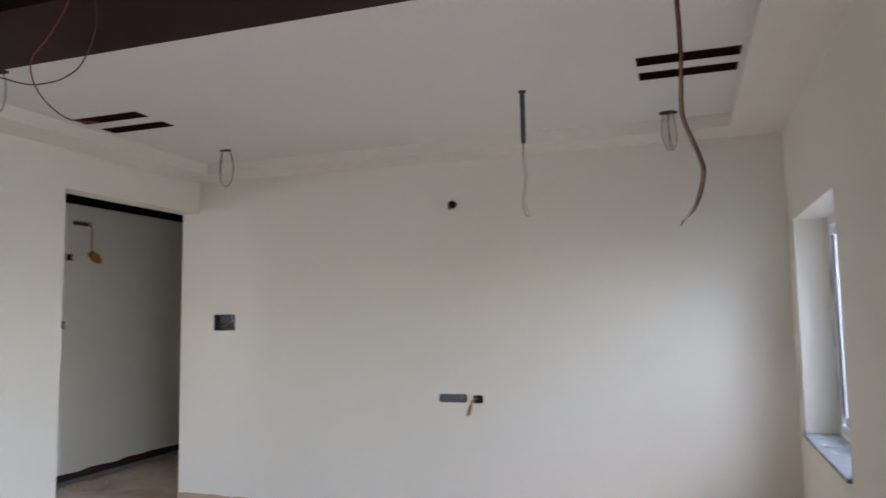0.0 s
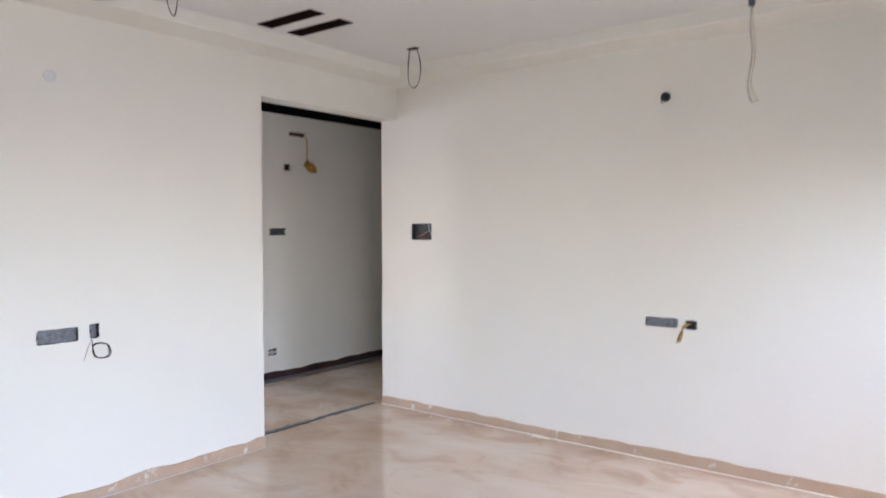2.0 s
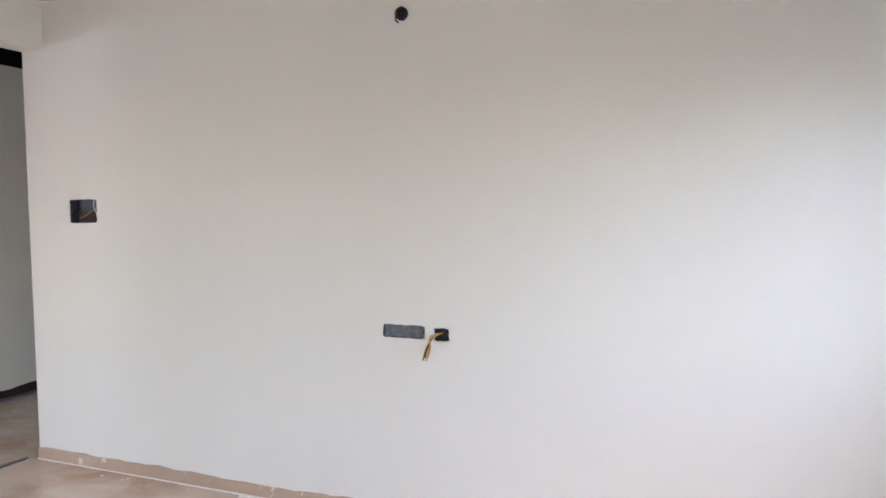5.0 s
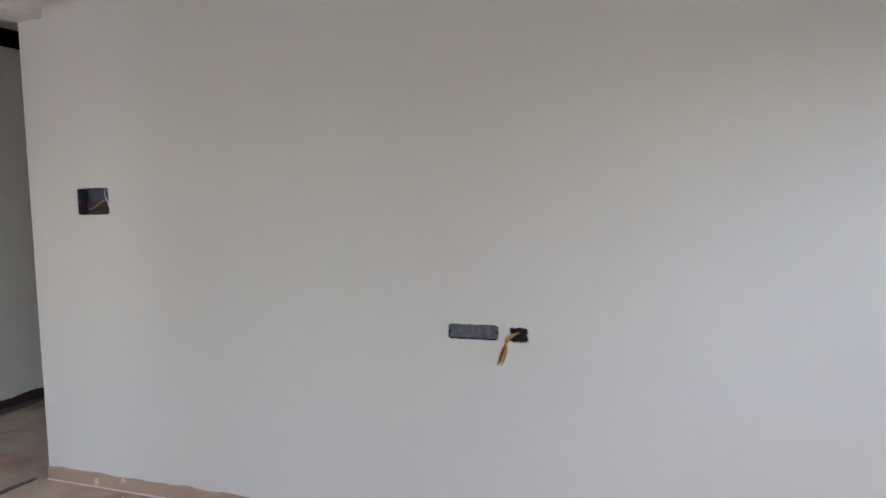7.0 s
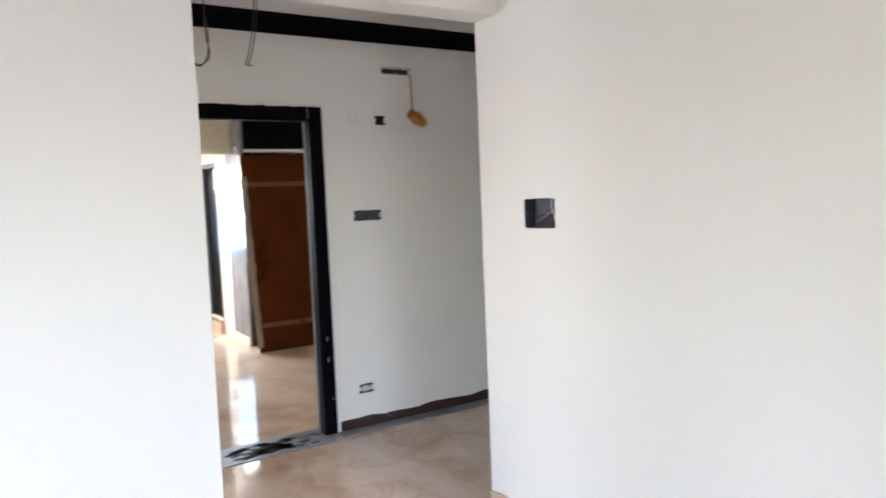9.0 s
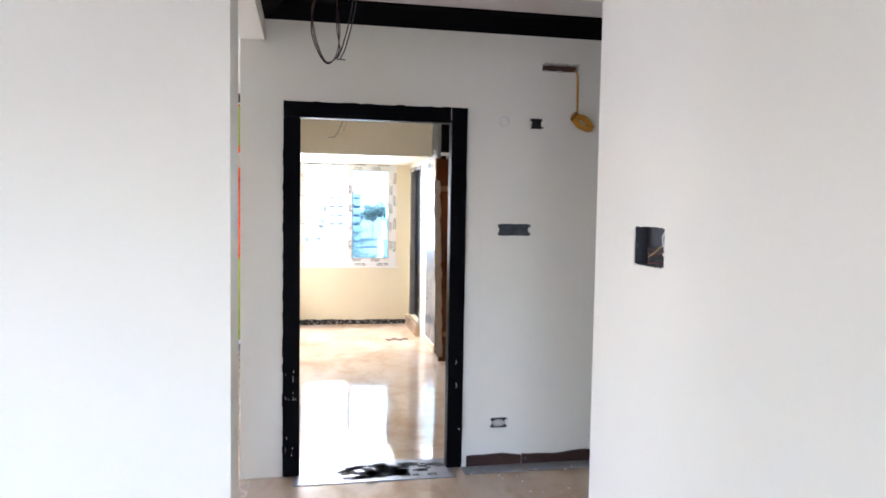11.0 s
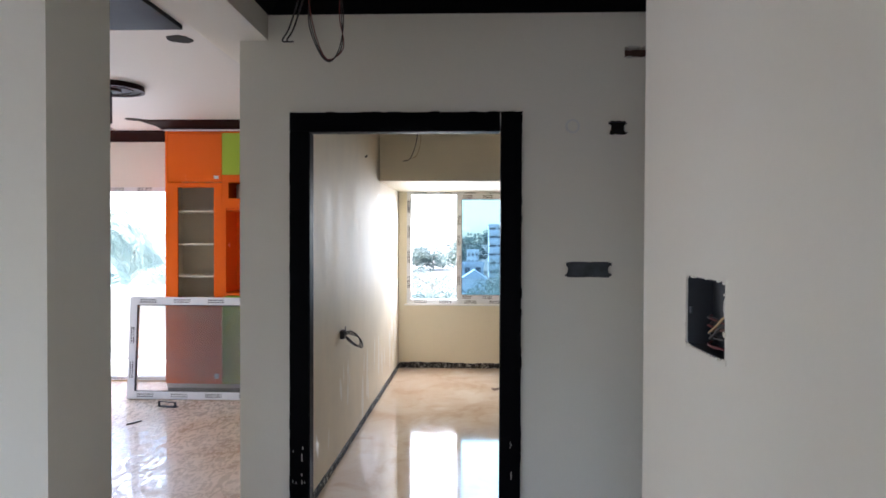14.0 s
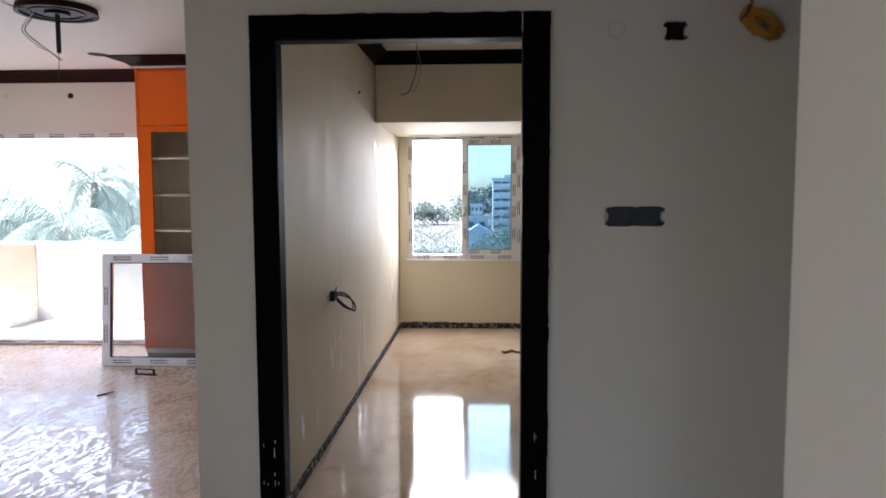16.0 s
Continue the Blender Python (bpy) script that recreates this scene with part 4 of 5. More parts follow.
# ---------------------------------------------------------------- bedroom beyond the black frame
b = thing("wall_socket", (-3.40, -1.31, 0.85), "black socket box with a loop of black cable", "electrical box")
part("box", boxes((-3.46, -1.33, 0.845, -3.385, -1.29, 0.905), bevel=0.004), CABLE, b)
part("lug", boxes((-3.43, -1.29, 0.90, -3.415, -1.285, 0.93)), STEEL, b)
for k in range(3):
    e = 0.009 * k
    part("cable", tube(spline([(-3.41, -1.29, 0.892 - e), (-3.37 + e, -1.24, 0.905 - e), (-3.33 + e, -1.19 + e, 0.885 - e), (-3.32, -1.168 + e, 0.84 - e), (-3.34, -1.185 + e, 0.805 - 0.5 * e), (-3.38, -1.235, 0.815 + e), (-3.40, -1.28, 0.85 + e)]), 0.0036, 6), CABLE, b, smooth=True)
part("hook", tube(spline([(-4.44, -1.305, 2.245), (-4.44, -1.292, 2.246), (-4.44, -1.286, 2.262)], 4), 0.006, 6), CABLE).name = "wall_hook"
tagged(bpy.data.objects["wall_hook"], "small dark wire end sticking out of the wall", "cable")
h = ceiling_hole(-3.6, -0.80, 2.69, "bedroom ceiling outlet with thin hanging wires")
hang(h, [(-3.6, -0.80, 2.69), (-3.6, -0.795, 2.45), (-3.62, -0.80, 2.28), (-3.68, -0.85, 2.15), (-3.72, -0.91, 2.13)], 0.003)
hang(h, [(-3.6, -0.80, 2.69), (-3.6, -0.80, 2.45), (-3.6, -0.77, 2.28), (-3.64, -0.80, 2.17), (-3.70, -0.84, 2.15)], 0.002, TANWIRE)

# crumpled rag
bm = bmesh.new()
rnd = random.Random(21)
n = 14
grid = [[bm.verts.new((-5.71 + 0.10 * (i / n - 0.5) + 0.03 * math.sin(j * 0.9), -0.05 + 0.26 * (j / n - 0.5), 0.004 + 0.022 * abs(math.sin(i * 0.8 + j * 0.5)) * rnd.uniform(0.4, 1) * (1 - abs(2 * i / n - 1)))) for j in range(n + 1)] for i in range(n + 1)]
for i in range(n):
    for j in range(n):
        bm.faces.new((grid[i][j], grid[i + 1][j], grid[i + 1][j + 1], grid[i][j + 1]))
bmesh.ops.solidify(bm, geom=bm.faces[:], thickness=0.003)
tagged(part("rag", bm, material("dirty_brown_rag", (0.16, 0.10, 0.075), 0.9, var=0.3, scale=20), smooth=True), "crumpled dirty brown rag on the floor", "rag")

# bathroom door in the alcove
d = tagged(thing("door_bathroom", (-6.33, 0.3, 0.14), "black door in a grey frame, half closed", "door"), kind="structure")
part("frame", boxes((-6.75, 0.24, 0.145, -6.70, 0.36, 2.06), (-5.965, 0.24, 0.145, -5.92, 0.36, 2.06), (-6.70, 0.24, 2.01, -5.965, 0.36, 2.06), bevel=0.003), LAMINATE, d)
leaf = part("leaf", boxes((-6.698, 0.305, 0.15, -5.968, 0.34, 2.005), bevel=0.002), BLACK, d)
for z in (1.38, 1.05, 0.55):
    part("hinge", boxes((-6.02, 0.30, z, -6.0, 0.306, z + 0.05)), STEEL, leaf)
structure("step_bathroom", boxes((-6.75, 0.19, 0, -5.92, 0.252, 0.14), bevel=0.004), FLOOR, "pale marble step under the bathroom door", "step")
b = thing("switch_plate", (-5.72, 0.25, 1.40), "small open switch box with wires on the pier", "electrical box")
part("box", boxes((-5.76, 0.244, 1.39, -5.70, 0.252, 1.46), bevel=0.002), STEEL, b)
part("wire", tube(spline([(-5.73, 0.245, 1.43), (-5.72, 0.22, 1.41), (-5.74, 0.225, 1.38)], 5), 0.004, 6), CABLE, b, smooth=True)

# wardrobe along the wall
w = thing("wardrobe", (-5.2, 0.85, 0), "built-in wardrobe with glossy grey side and black loft", "wardrobe")
part("side_panel", boxes((-5.53, 0.25, 0.0, -4.90, 0.285, 2.58), bevel=0.002), LAMINATE, w, "glossy grey laminate panel with smears")
part("plinth", boxes((-5.53, 0.232, 0.0, -4.90, 0.249, 0.09), bevel=0.002), SHELF, w)
part("post", boxes((-4.955, 0.287, 0.0, -4.90, 0.34, 2.094), bevel=0.002), BLACK, w)
part("loft", boxes((-5.24, 0.287, 2.131, -4.905, 0.88, 2.66), bevel=0.003), BLACK, w, "black loft door")
part("loft", boxes((-5.24, 0.884, 2.131, -4.905, 1.49, 2.66), bevel=0.003), BLACK, w, "black loft door")
part("rail", boxes((-4.955, 0.287, 2.096, -4.885, 1.49, 2.129), bevel=0.002), UPVC, w)
part("back_panel", boxes((-5.52, 0.287, 0.0, -5.49, 1.49, 2.10)), PAPER, w)
part("shelf", boxes((-5.49, 0.287, 1.04, -4.97, 1.49, 1.06)), PAPER, w)
part("handle", tube(spline([(-5.02, 0.25, 1.86), (-5.02, 0.215, 1.86), (-5.02, 0.215, 1.72), (-5.02, 0.25, 1.72)], 4), 0.008, 8), STEEL, w, smooth=True)
for k, (px, pz) in enumerate(((-5.4, 2.33), (-5.1, 2.1))):
    part("sticker", boxes((px, 0.247, pz, px + 0.05, 0.2495, pz + 0.07)), UPVC, w)
# two doors wrapped in brown film lean against the open front
FILM = material("loose_plastic_film", (0.42, 0.34, 0.27), 0.25, var=0.2, scale=20)
for k, (x, y, wd) in enumerate(((-4.50, 0.215, 0.76), (-4.55, 0.985, 0.48))):
    dr = thing("wrapped_door", (0, 0, 0), "wardrobe door wrapped in brown film and tape" if k == 0 else "narrower wrapped wardrobe door leaning behind", "door panel")
    part("panel", boxes((-0.03, 0, 0.004, 0, wd, 2.08), bevel=0.004), PAPER, dr)
    part("edge", boxes((-0.032, -0.012, 0.004, 0.002, 0.0, 2.08), bevel=0.002), SHELF, dr)
    for z in (0.25, 1.74):
        part("tape", boxes((0.0005, 0.0, z, 0.003, wd, z + 0.05)), TAPE, dr)
    bm = bmesh.new()
    rnd = random.Random(k)
    rows = []
    for i in range(36):
        z = 0.05 + 1.8 * i / 35
        o = 0.012 * rnd.random() + 0.012 * abs(math.sin(i * 0.7))
        rows.append([bm.verts.new(p) for p in ((0.003, -0.014, z), (0.012 + o, -0.014 - o, z), (0.006, 0.025 + o, z))])
    for r, s in zip(rows, rows[1:]):
        bm.faces.new((r[0], r[1], s[1], s[0]))
        bm.faces.new((r[1], r[2], s[2], s[1]))
    part("loose_film", bm, FILM, dr)
    dr.location, dr.rotation_euler = (x, y, 0.0), (0, radians(-8.2), 0)

# ---------------------------------------------------------------- hall: wall unit
CX, CY0, CY1, CM, CM2 = -5.25, -3.385, -1.62, -2.825, -2.39
c = thing("wall_unit", (-5.5, -2.6, 0), "tall wall unit in orange and lime green laminate", "cabinet")
BACK = HALL_X + 0.005
part("plinth", boxes((BACK, CY0, 0, CX - 0.05, CY1, 0.075)), GRANITE, c, "rough grey plinth")
part("base_board", boxes((BACK, CY0, 0.076, CX - 0.02, CY1, 0.118), bevel=0.002), UPVC, c)
part("side", boxes((BACK, CY0, 0.12, CX, CY0 + 0.022, 2.59), bevel=0.001), ORANGE, c)
part("side", boxes((BACK, CY1 - 0.022, 0.12, CX, CY1, 2.59), bevel=0.001), ORANGE, c)
part("stile", boxes((CX - 0.02, CY0 + 0.022, 0.93, CX, -3.262, 2.09), bevel=0.001), ORANGE, c)
part("stile", boxes((CX - 0.02, -2.905, 0.93, CX, CM, 2.09), bevel=0.001), ORANGE, c)
part("stile", boxes((CX - 0.02, CM, 0.93, CX, -2.785, 1.84), bevel=0.001), ORANGE, c)
part("rail", boxes((CX - 0.02, -3.262, 2.04, CX, -2.905, 2.09), bevel=0.001), ORANGE, c)
part("top", boxes((BACK, CY0 + 0.022, 2.57, CX - 0.021, CY1 - 0.022, 2.59)), ORANGE, c)
part("divider", boxes((BACK, CM - 0.01, 0.12, CX - 0.021, CM + 0.01, 2.57)), ORANGE, c)
part("back", boxes((CX - 0.36, CY0 + 0.022, 0.12, CX - 0.348, CM - 0.01, 2.57)), SHELF, c, "cream back panel")
part("back", boxes((BACK, CM + 0.01, 0.12, BACK + 0.25, CY1 - 0.022, 2.09)), ORANGE, c)
part("liner", boxes((CX - 0.348, CY0 + 0.023, 0.95, CX - 0.022, CY0 + 0.03, 2.08)), SHELF, c)
part("liner", boxes((CX - 0.348, CM - 0.018, 0.95, CX - 0.022, CM - 0.0105, 2.08)), SHELF, c)
for z in (0.93, 1.18, 1.495, 1.82):
    part("shelf", boxes((CX - 0.348, CY0 + 0.03, z - 0.018, CX - 0.03, CM - 0.018, z), bevel=0.002), SHELF, c, "cream shelf")
for y0, y1, z0, z1, m, nm in ((CY0 + 0.024, CM - 0.002, 2.095, 2.565, ORANGE, "orange"), (CM + 0.002, CM2 - 0.002, 2.165, 2.57, GREEN, "lime green"), (CM2 + 0.002, -1.96, 2.165, 2.57, GREEN, "lime green"), (-1.956, CY1 - 0.024, 2.165, 2.57, GREEN, "lime green"),
                              (CY0 + 0.024, CM - 0.002, 0.122, 0.91, ORANGE, "orange"), (CM + 0.002, CM2 - 0.002, 0.122, 0.985, GREEN, "lime green"), (CM2 + 0.002, -1.96, 0.122, 0.985, GREEN, "lime green"), (-1.956, CY1 - 0.024, 0.122, 0.985, GREEN, "lime green")):
    dr = part("door", boxes((CX - 0.019, y0, z0, CX, y1, z1), bevel=0.0015), m, c, nm + " gloss laminate door")
    part("label", boxes((CX, y1 - 0.075, z0 + 0.03 if z0 > 1 else z0 + 0.05, CX + 0.0015, y1 - 0.03, z0 + 0.06 if z0 > 1 else z0 + 0.10)), UPVC, dr)
part("rail", boxes((CX - 0.02, CM + 0.002, 2.09, CX, CY1 - 0.024, 2.163), bevel=0.001), ORANGE, c)
part("rail", boxes((CX - 0.02, CM + 0.002, 1.84, CX, CY1 - 0.024, 1.935), bevel=0.001), ORANGE, c)
part("rail", boxes((CX - 0.02, CM + 0.002, 1.935, CX, -2.76, 2.09), bevel=0.001), ORANGE, c)
part("slot_back", boxes((CX - 0.25, -2.76, 1.935, CX - 0.24, CY1 - 0.024, 2.09)), SHELF, c)
part("niche_top", boxes((BACK + 0.25, CM + 0.01, 1.82, CX - 0.021, CY1 - 0.023, 1.838)), ORANGE, c)
part("counter", boxes((BACK + 0.25, CM + 0.01, 0.99, CX + 0.004, CY1 - 0.023, 1.012), bevel=0.002), ORANGE, c)
bm = bmesh.new()
low = [(CX - 0.02, CY0 - 0.03, 2.605), (CX + 0.02, CY0 - 0.03, 2.605), (CX + 0.02, CY1, 2.605), (CX - 0.02, CY1, 2.605)]
mid = [(CX - 0.02, CY0 - 0.06, 2.628), (CX + 0.045, CY0 - 0.06, 2.628), (CX + 0.045, CY1, 2.628), (CX - 0.02, CY1, 2.628)]
top = [(CX - 0.02, CY0 - 0.19, 2.666), (CX + 0.13, CY0 - 0.19, 2.666), (CX + 0.13, CY1, 2.666), (CX - 0.02, CY1, 2.666)]
rim = [(x, y, 2.679) for x, y, z in top]
rings = [[bm.verts.new(p) for p in r] for r in (low, mid, top, rim)]
for r0, r1 in zip(rings, rings[1:]):
    for k in range(4):
        bm.faces.new((r0[k], r0[(k + 1) % 4], r1[(k + 1) % 4], r1[k]))
bm.faces.new(rings[0])
bm.faces.new(rings[-1])
part("crown", bm, BROWN, c, "dark brown crown board")
part("crown_base", boxes((CX - 0.02, CY0 - 0.01, 2.591, CX + 0.012, CY1, 2.604)), UPVC, c)

# window frame leaning against the wall unit
lf = thing("loose_window_frame", (0, 0, 0), "glazed white plastic window frame leaning, wrapped in film", "window frame")
LY0, LY1 = -3.69, -2.05
profile_frame(lf, "x", -0.06, 0.0, LY0 + 3.0, 0.0, LY1 + 3.0, 0.975, 0.075, face=0.0, gap=0.33, seed=70)
part("gasket", boxes((-0.02, LY0 + 3.075, 0.075, 0.001, LY0 + 3.082, 0.90), (-0.02, LY0 + 3.082, 0.893, 0.001, LY1 + 2.925, 0.90), (-0.02, LY0 + 3.082, 0.075, 0.001, LY1 + 2.925, 0.080)), GASKET, lf)
part("pane", boxes((-0.035, LY0 + 3.075, 0.078, -0.029, LY1 + 2.925, 0.898)), dusty_glass("dusty_clear_glass", (0.92, 0.94, 0.93), 0.13), lf)
lf.location, lf.rotation_euler = (-5.07, -3.0, 0.006), (0, radians(-5.0), 0)

# frame round the balcony opening
w = tagged(thing("balcony_frame", (HALL_X, -4.6, 0), "white plastic balcony door frame wrapped in film", "door frame"), kind="structure")
part("head", boxes((HALL_X - 0.09, -5.85, 2.045, HALL_X + 0.006, -3.5, 2.09), bevel=0.003), UPVC, w)
part("sill", boxes((HALL_X - 0.09, -5.85, 0.012, HALL_X + 0.006, -3.5, 0.05), bevel=0.003), UPVC, w)
part("base", boxes((HALL_X - 0.1, -5.85, 0.0, HALL_X + 0.012, -3.5, 0.012)), TANWIRE, w, "brown timber packing")
part("jamb", boxes((HALL_X - 0.09, -3.56, 0.05, HALL_X + 0.006, -3.5, 2.045), bevel=0.003), UPVC, w)
part("jamb", boxes((HALL_X - 0.09, -5.85, 0.05, HALL_X + 0.006, -5.79, 2.045), bevel=0.003), UPVC, w)
bm = bmesh.new()
for k in range(8):
    for z in (2.068, 0.031):
        bar_print(bm, (HALL_X + 0.006, -5.7 + 0.3 * k, z), (0, 1, 0), (0, 0, 1), (1, 0, 0), 0.15, 1 if z < 1 else 2, 50 + k)
tagged(part("printed_film", bm, PRINT, w, "black printing on protective film"), kind="stuff")

# ceiling rose with rod and wires, downlight holes, dark ceiling panel
r = thing("ceiling_rose", (-3.62, -3.08, 2.68), "dark brown round ceiling rose with a grey rod", "ceiling rose")
bm = bmesh.new()
disc(bm, (-3.62, -3.08, 2.650), "z", 0.235, 0.0295, 48)
part("disc", bm, BROWN, r)
for ro, ri, z0 in ((0.24, 0.212, 2.640), (0.165, 0.145, 2.642), (0.075, 0.0, 2.634)):
    bm = bmesh.new()
    disc(bm, (-3.62, -3.08, z0), "z", ro, 2.6495 - z0, 40, ri)
    part("moulding" if ri else "boss", bm, BROWN, r)
bm = bmesh.new()
disc(bm, (-3.62, -3.08, 2.40), "z", 0.014, 0.233, 12)
part("rod", bm, BOXDARK, r)
hang(r, [(-3.62, -3.08, 2.41), (-3.62, -3.085, 2.32), (-3.62, -3.08, 2.22)], 0.002)
for e in (0.0, 0.02):
    hang(r, [(-3.60, -3.20 - e, 2.65), (-3.58, -3.27 - e, 2.54), (-3.60, -3.20, 2.46 - e), (-3.60, -3.12, 2.40), (-3.60, -3.06 + e, 2.35)], 0.003, WHITEPIPE if e else CABLE)
    hang(r, [(-2.6, -3.02 - e, 2.655), (-2.9, -3.05 - e, 2.62), (-3.2, -3.12 - e, 2.60), (-3.45, -3.18 - e, 2.64)], 0.0025)
for x, y in ((-2.42, -2.06), (-5.1, -3.62)):
    ceiling_hole(x, y, 2.68, "round downlight hole cut in the hall ceiling", 0.075, 0.075)
tagged(part("ceiling_panel", boxes((-2.16, -3.4, 2.655, -0.6, -1.93, 2.6795)), BLACK), "dark stained ceiling panel in the hall", "ceiling panel")
for y, z in ((-4.345, 2.45), (-4.99, 2.456)):
    bm = bmesh.new()
    disc(bm, (HALL_X, y, z), "x", 0.026, 0.006, 20)
    tagged(part("conduit_end", bm, HOLE_SHADE if y > -4.5 else WHITEPIPE), "conduit end above the balcony opening", "pipe")

# scraps on the hall floor
for x, y, a, s, lab in ((-4.79, -3.17, 8, 1.0, "scrap of dark metal strip on the marble floor"), (-4.24, -3.21, 80, 0.7, "thin dark offcut on the marble floor")):
    if s == 1.0:
        bm = boxes((-0.09, -0.008, 0, 0.09, 0.03, 0.007), (-0.09, -0.008, 0.045, 0.09, 0.008, 0.053), (-0.09, -0.008, 0.0075, -0.078, 0.008, 0.0445), (0.078, -0.008, 0.0075, 0.09, 0.008, 0.0445))
    else:
        bm = boxes((-0.065, -0.006, 0, 0.065, 0.006, 0.008), (-0.065, 0.007, 0, -0.03, 0.012, 0.006))
    ob = tagged(part("floor_scrap", bm, BOXDARK), lab, "debris")
    ob.location, ob.rotation_euler = (x, y, 0.001), (0, 0, radians(a + 70))

# ---------------------------------------------------------------- balcony
WHITE_TILE = material("white_balcony_tile", (0.78, 0.78, 0.76), 0.4, var=0.04, scale=3)
CLAD = material("pale_wood_tile", (0.55, 0.42, 0.29), 0.45, var=0.14, scale=5)
structure("balcony_floor", boxes((-7.55, S_Y - 0.2, -0.15, HALL_X - 0.2, -1.46, -0.006)), WHITE_TILE, "pale tiled balcony floor", "floor")
structure("parapet_west", boxes((-7.45, S_Y - 0.2, -0.006, -7.3, -1.46, 0.90), bevel=0.004), WHITE_TILE, "white tiled balcony parapet", "parapet")
structure("parapet_coping", boxes((-7.47, S_Y - 0.2, 0.90, -7.28, -1.46, 0.925), bevel=0.004), UPVC, "white parapet coping", "parapet")
structure("parapet_panel", boxes((-7.3, S_Y - 0.2, 0.17, -7.285, -5.66, 0.90)), CLAD, "pale wood-look tile cladding on the parapet", "parapet")
structure("balcony_ledge", boxes((-7.28, S_Y - 0.2, -0.006, -6.75, -5.66, 0.16), bevel=0.01), WHITE_TILE, "low white ledge on the balcony", "ledge")
structure("balcony_wall", boxes((-7.55, -1.46, -0.15, HALL_X - 0.2, -1.40, 2.6)), PAINT, "plain side wall of the balcony", "wall")


# ---------------------------------------------------------------- outdoors, four floors down
GZ0 = -13.0
structure("ground", boxes((-1500, -1500, GZ0 - 1, 1500, 1500, GZ0)), material("dry_ground_and_scrub", (0.19, 0.18, 0.15), 0.95, var=0.5, scale=0.05, fine=0.3, fine_scale=0.6), "scrubby ground far below", "ground")
LEAF = material("green_leaves", (0.06, 0.088, 0.07), 0.5, var=0.35, scale=0.8, fine=0.3, fine_scale=5)
PALMLEAF = material("palm_leaf", (0.21, 0.25, 0.20), 0.45, var=0.3, scale=1.2, fine=0.3, fine_scale=8)
BARK = material("grey_bark", (0.17, 0.14, 0.11), 0.9, var=0.3, scale=4, bump=0.5, bump_scale=12)


for leafy in (LEAF, PALMLEAF):
    # thin leaves let part of the sunlight through
    nt_ = leafy.node_tree
    thin, both = nt_.nodes.new("ShaderNodeBsdfTranslucent"), nt_.nodes.new("ShaderNodeMixShader")
    thin.inputs["Color"].default_value = (0.46, 0.56, 0.49, 1)
    both.inputs[0].default_value = 0.45 if leafy == PALMLEAF else 0.22
    nt_.links.new(nt_.nodes["Principled BSDF"].outputs[0], both.inputs[1])
    nt_.links.new(thin.outputs[0], both.inputs[2])
    nt_.links.new(both.outputs[0], nt_.nodes["Material Output"].inputs["Surface"])


def palm(x, y, top, seed, label):
    rnd = random.Random(seed)
    ob = thing("palm_tree", (x, y, GZ0), label, "tree", "palms beyond the balcony")
    lean = rnd.uniform(-0.8, 0.8)
    hgt = top - GZ0
    keys = [(x + lean * (1 - k / 6) ** 2, y + 0.5 * lean * (1 - k / 6), GZ0 + hgt * k / 6) for k in range(7)]
    bm = bmesh.new()
    pts = spline(keys, 4)
    rings = []
    for i, p in enumerate(pts):
        rr = 0.20 - 0.09 * i / len(pts) + 0.012 * (i % 2)
        rings.append([bm.verts.new((p.x + rr * math.cos(a), p.y + rr * math.sin(a), p.z)) for a in (2 * math.pi * k / 9 for k in range(9))])
    for a, b_ in zip(rings, rings[1:]):
        for k in range(9):
            bm.faces.new((a[k], a[(k + 1) % 9], b_[(k + 1) % 9], b_[k]))
    part("trunk", bm, BARK, ob, smooth=True)
    verts, faces = [], []
    for f in range(24):
        az = f * 2.4 + rnd.uniform(-0.3, 0.3)
        up = 1.5 if f == 0 else rnd.uniform(-0.5, 1.25)
        L = rnd.uniform(2.4, 3.6)
        d = Vector((math.cos(az), math.sin(az), 0))
        side = Vector((-math.sin(az), math.cos(az), 0))
        p, ang = Vector((x, y, top)), up
        n = 34
        for k in range(n):
            step = (d * math.cos(ang) + Vector((0, 0, 1)) * math.sin(ang)) * (L / n)
            q = p + step
            if k > 2:
                w = 0.75 * math.sin(math.pi * min(1, (k + 3) / (n + 3))) ** 0.7 * rnd.uniform(0.8, 1.1)
                for s in (1, -1):
                    tip = p + side * s * w * 0.72 + step * 3.2 + Vector((0, 0, -w * rnd.uniform(0.35, 0.75)))
                    i = len(verts)
                    verts += [p, p + step * 0.6, tip + step * 0.1, tip]
                    faces.append((i, i + 1, i + 2, i + 3))
            i = len(verts)
            verts += [p - side * 0.02, p + side * 0.02, q + side * 0.02, q - side * 0.02]
            faces.append((i, i + 1, i + 2, i + 3))
            p, ang = q, ang - (0.055 + 0.03 * rnd.random())
    me = bpy.data.meshes.new("crown")
    me.from_pydata([tuple(v) for v in verts], [], faces)
    me.materials.append(PALMLEAF)
    cr = new("crown", me)
    cr.parent, cr.matrix_parent_inverse = ob, ob.matrix_world.inverted()
    return ob


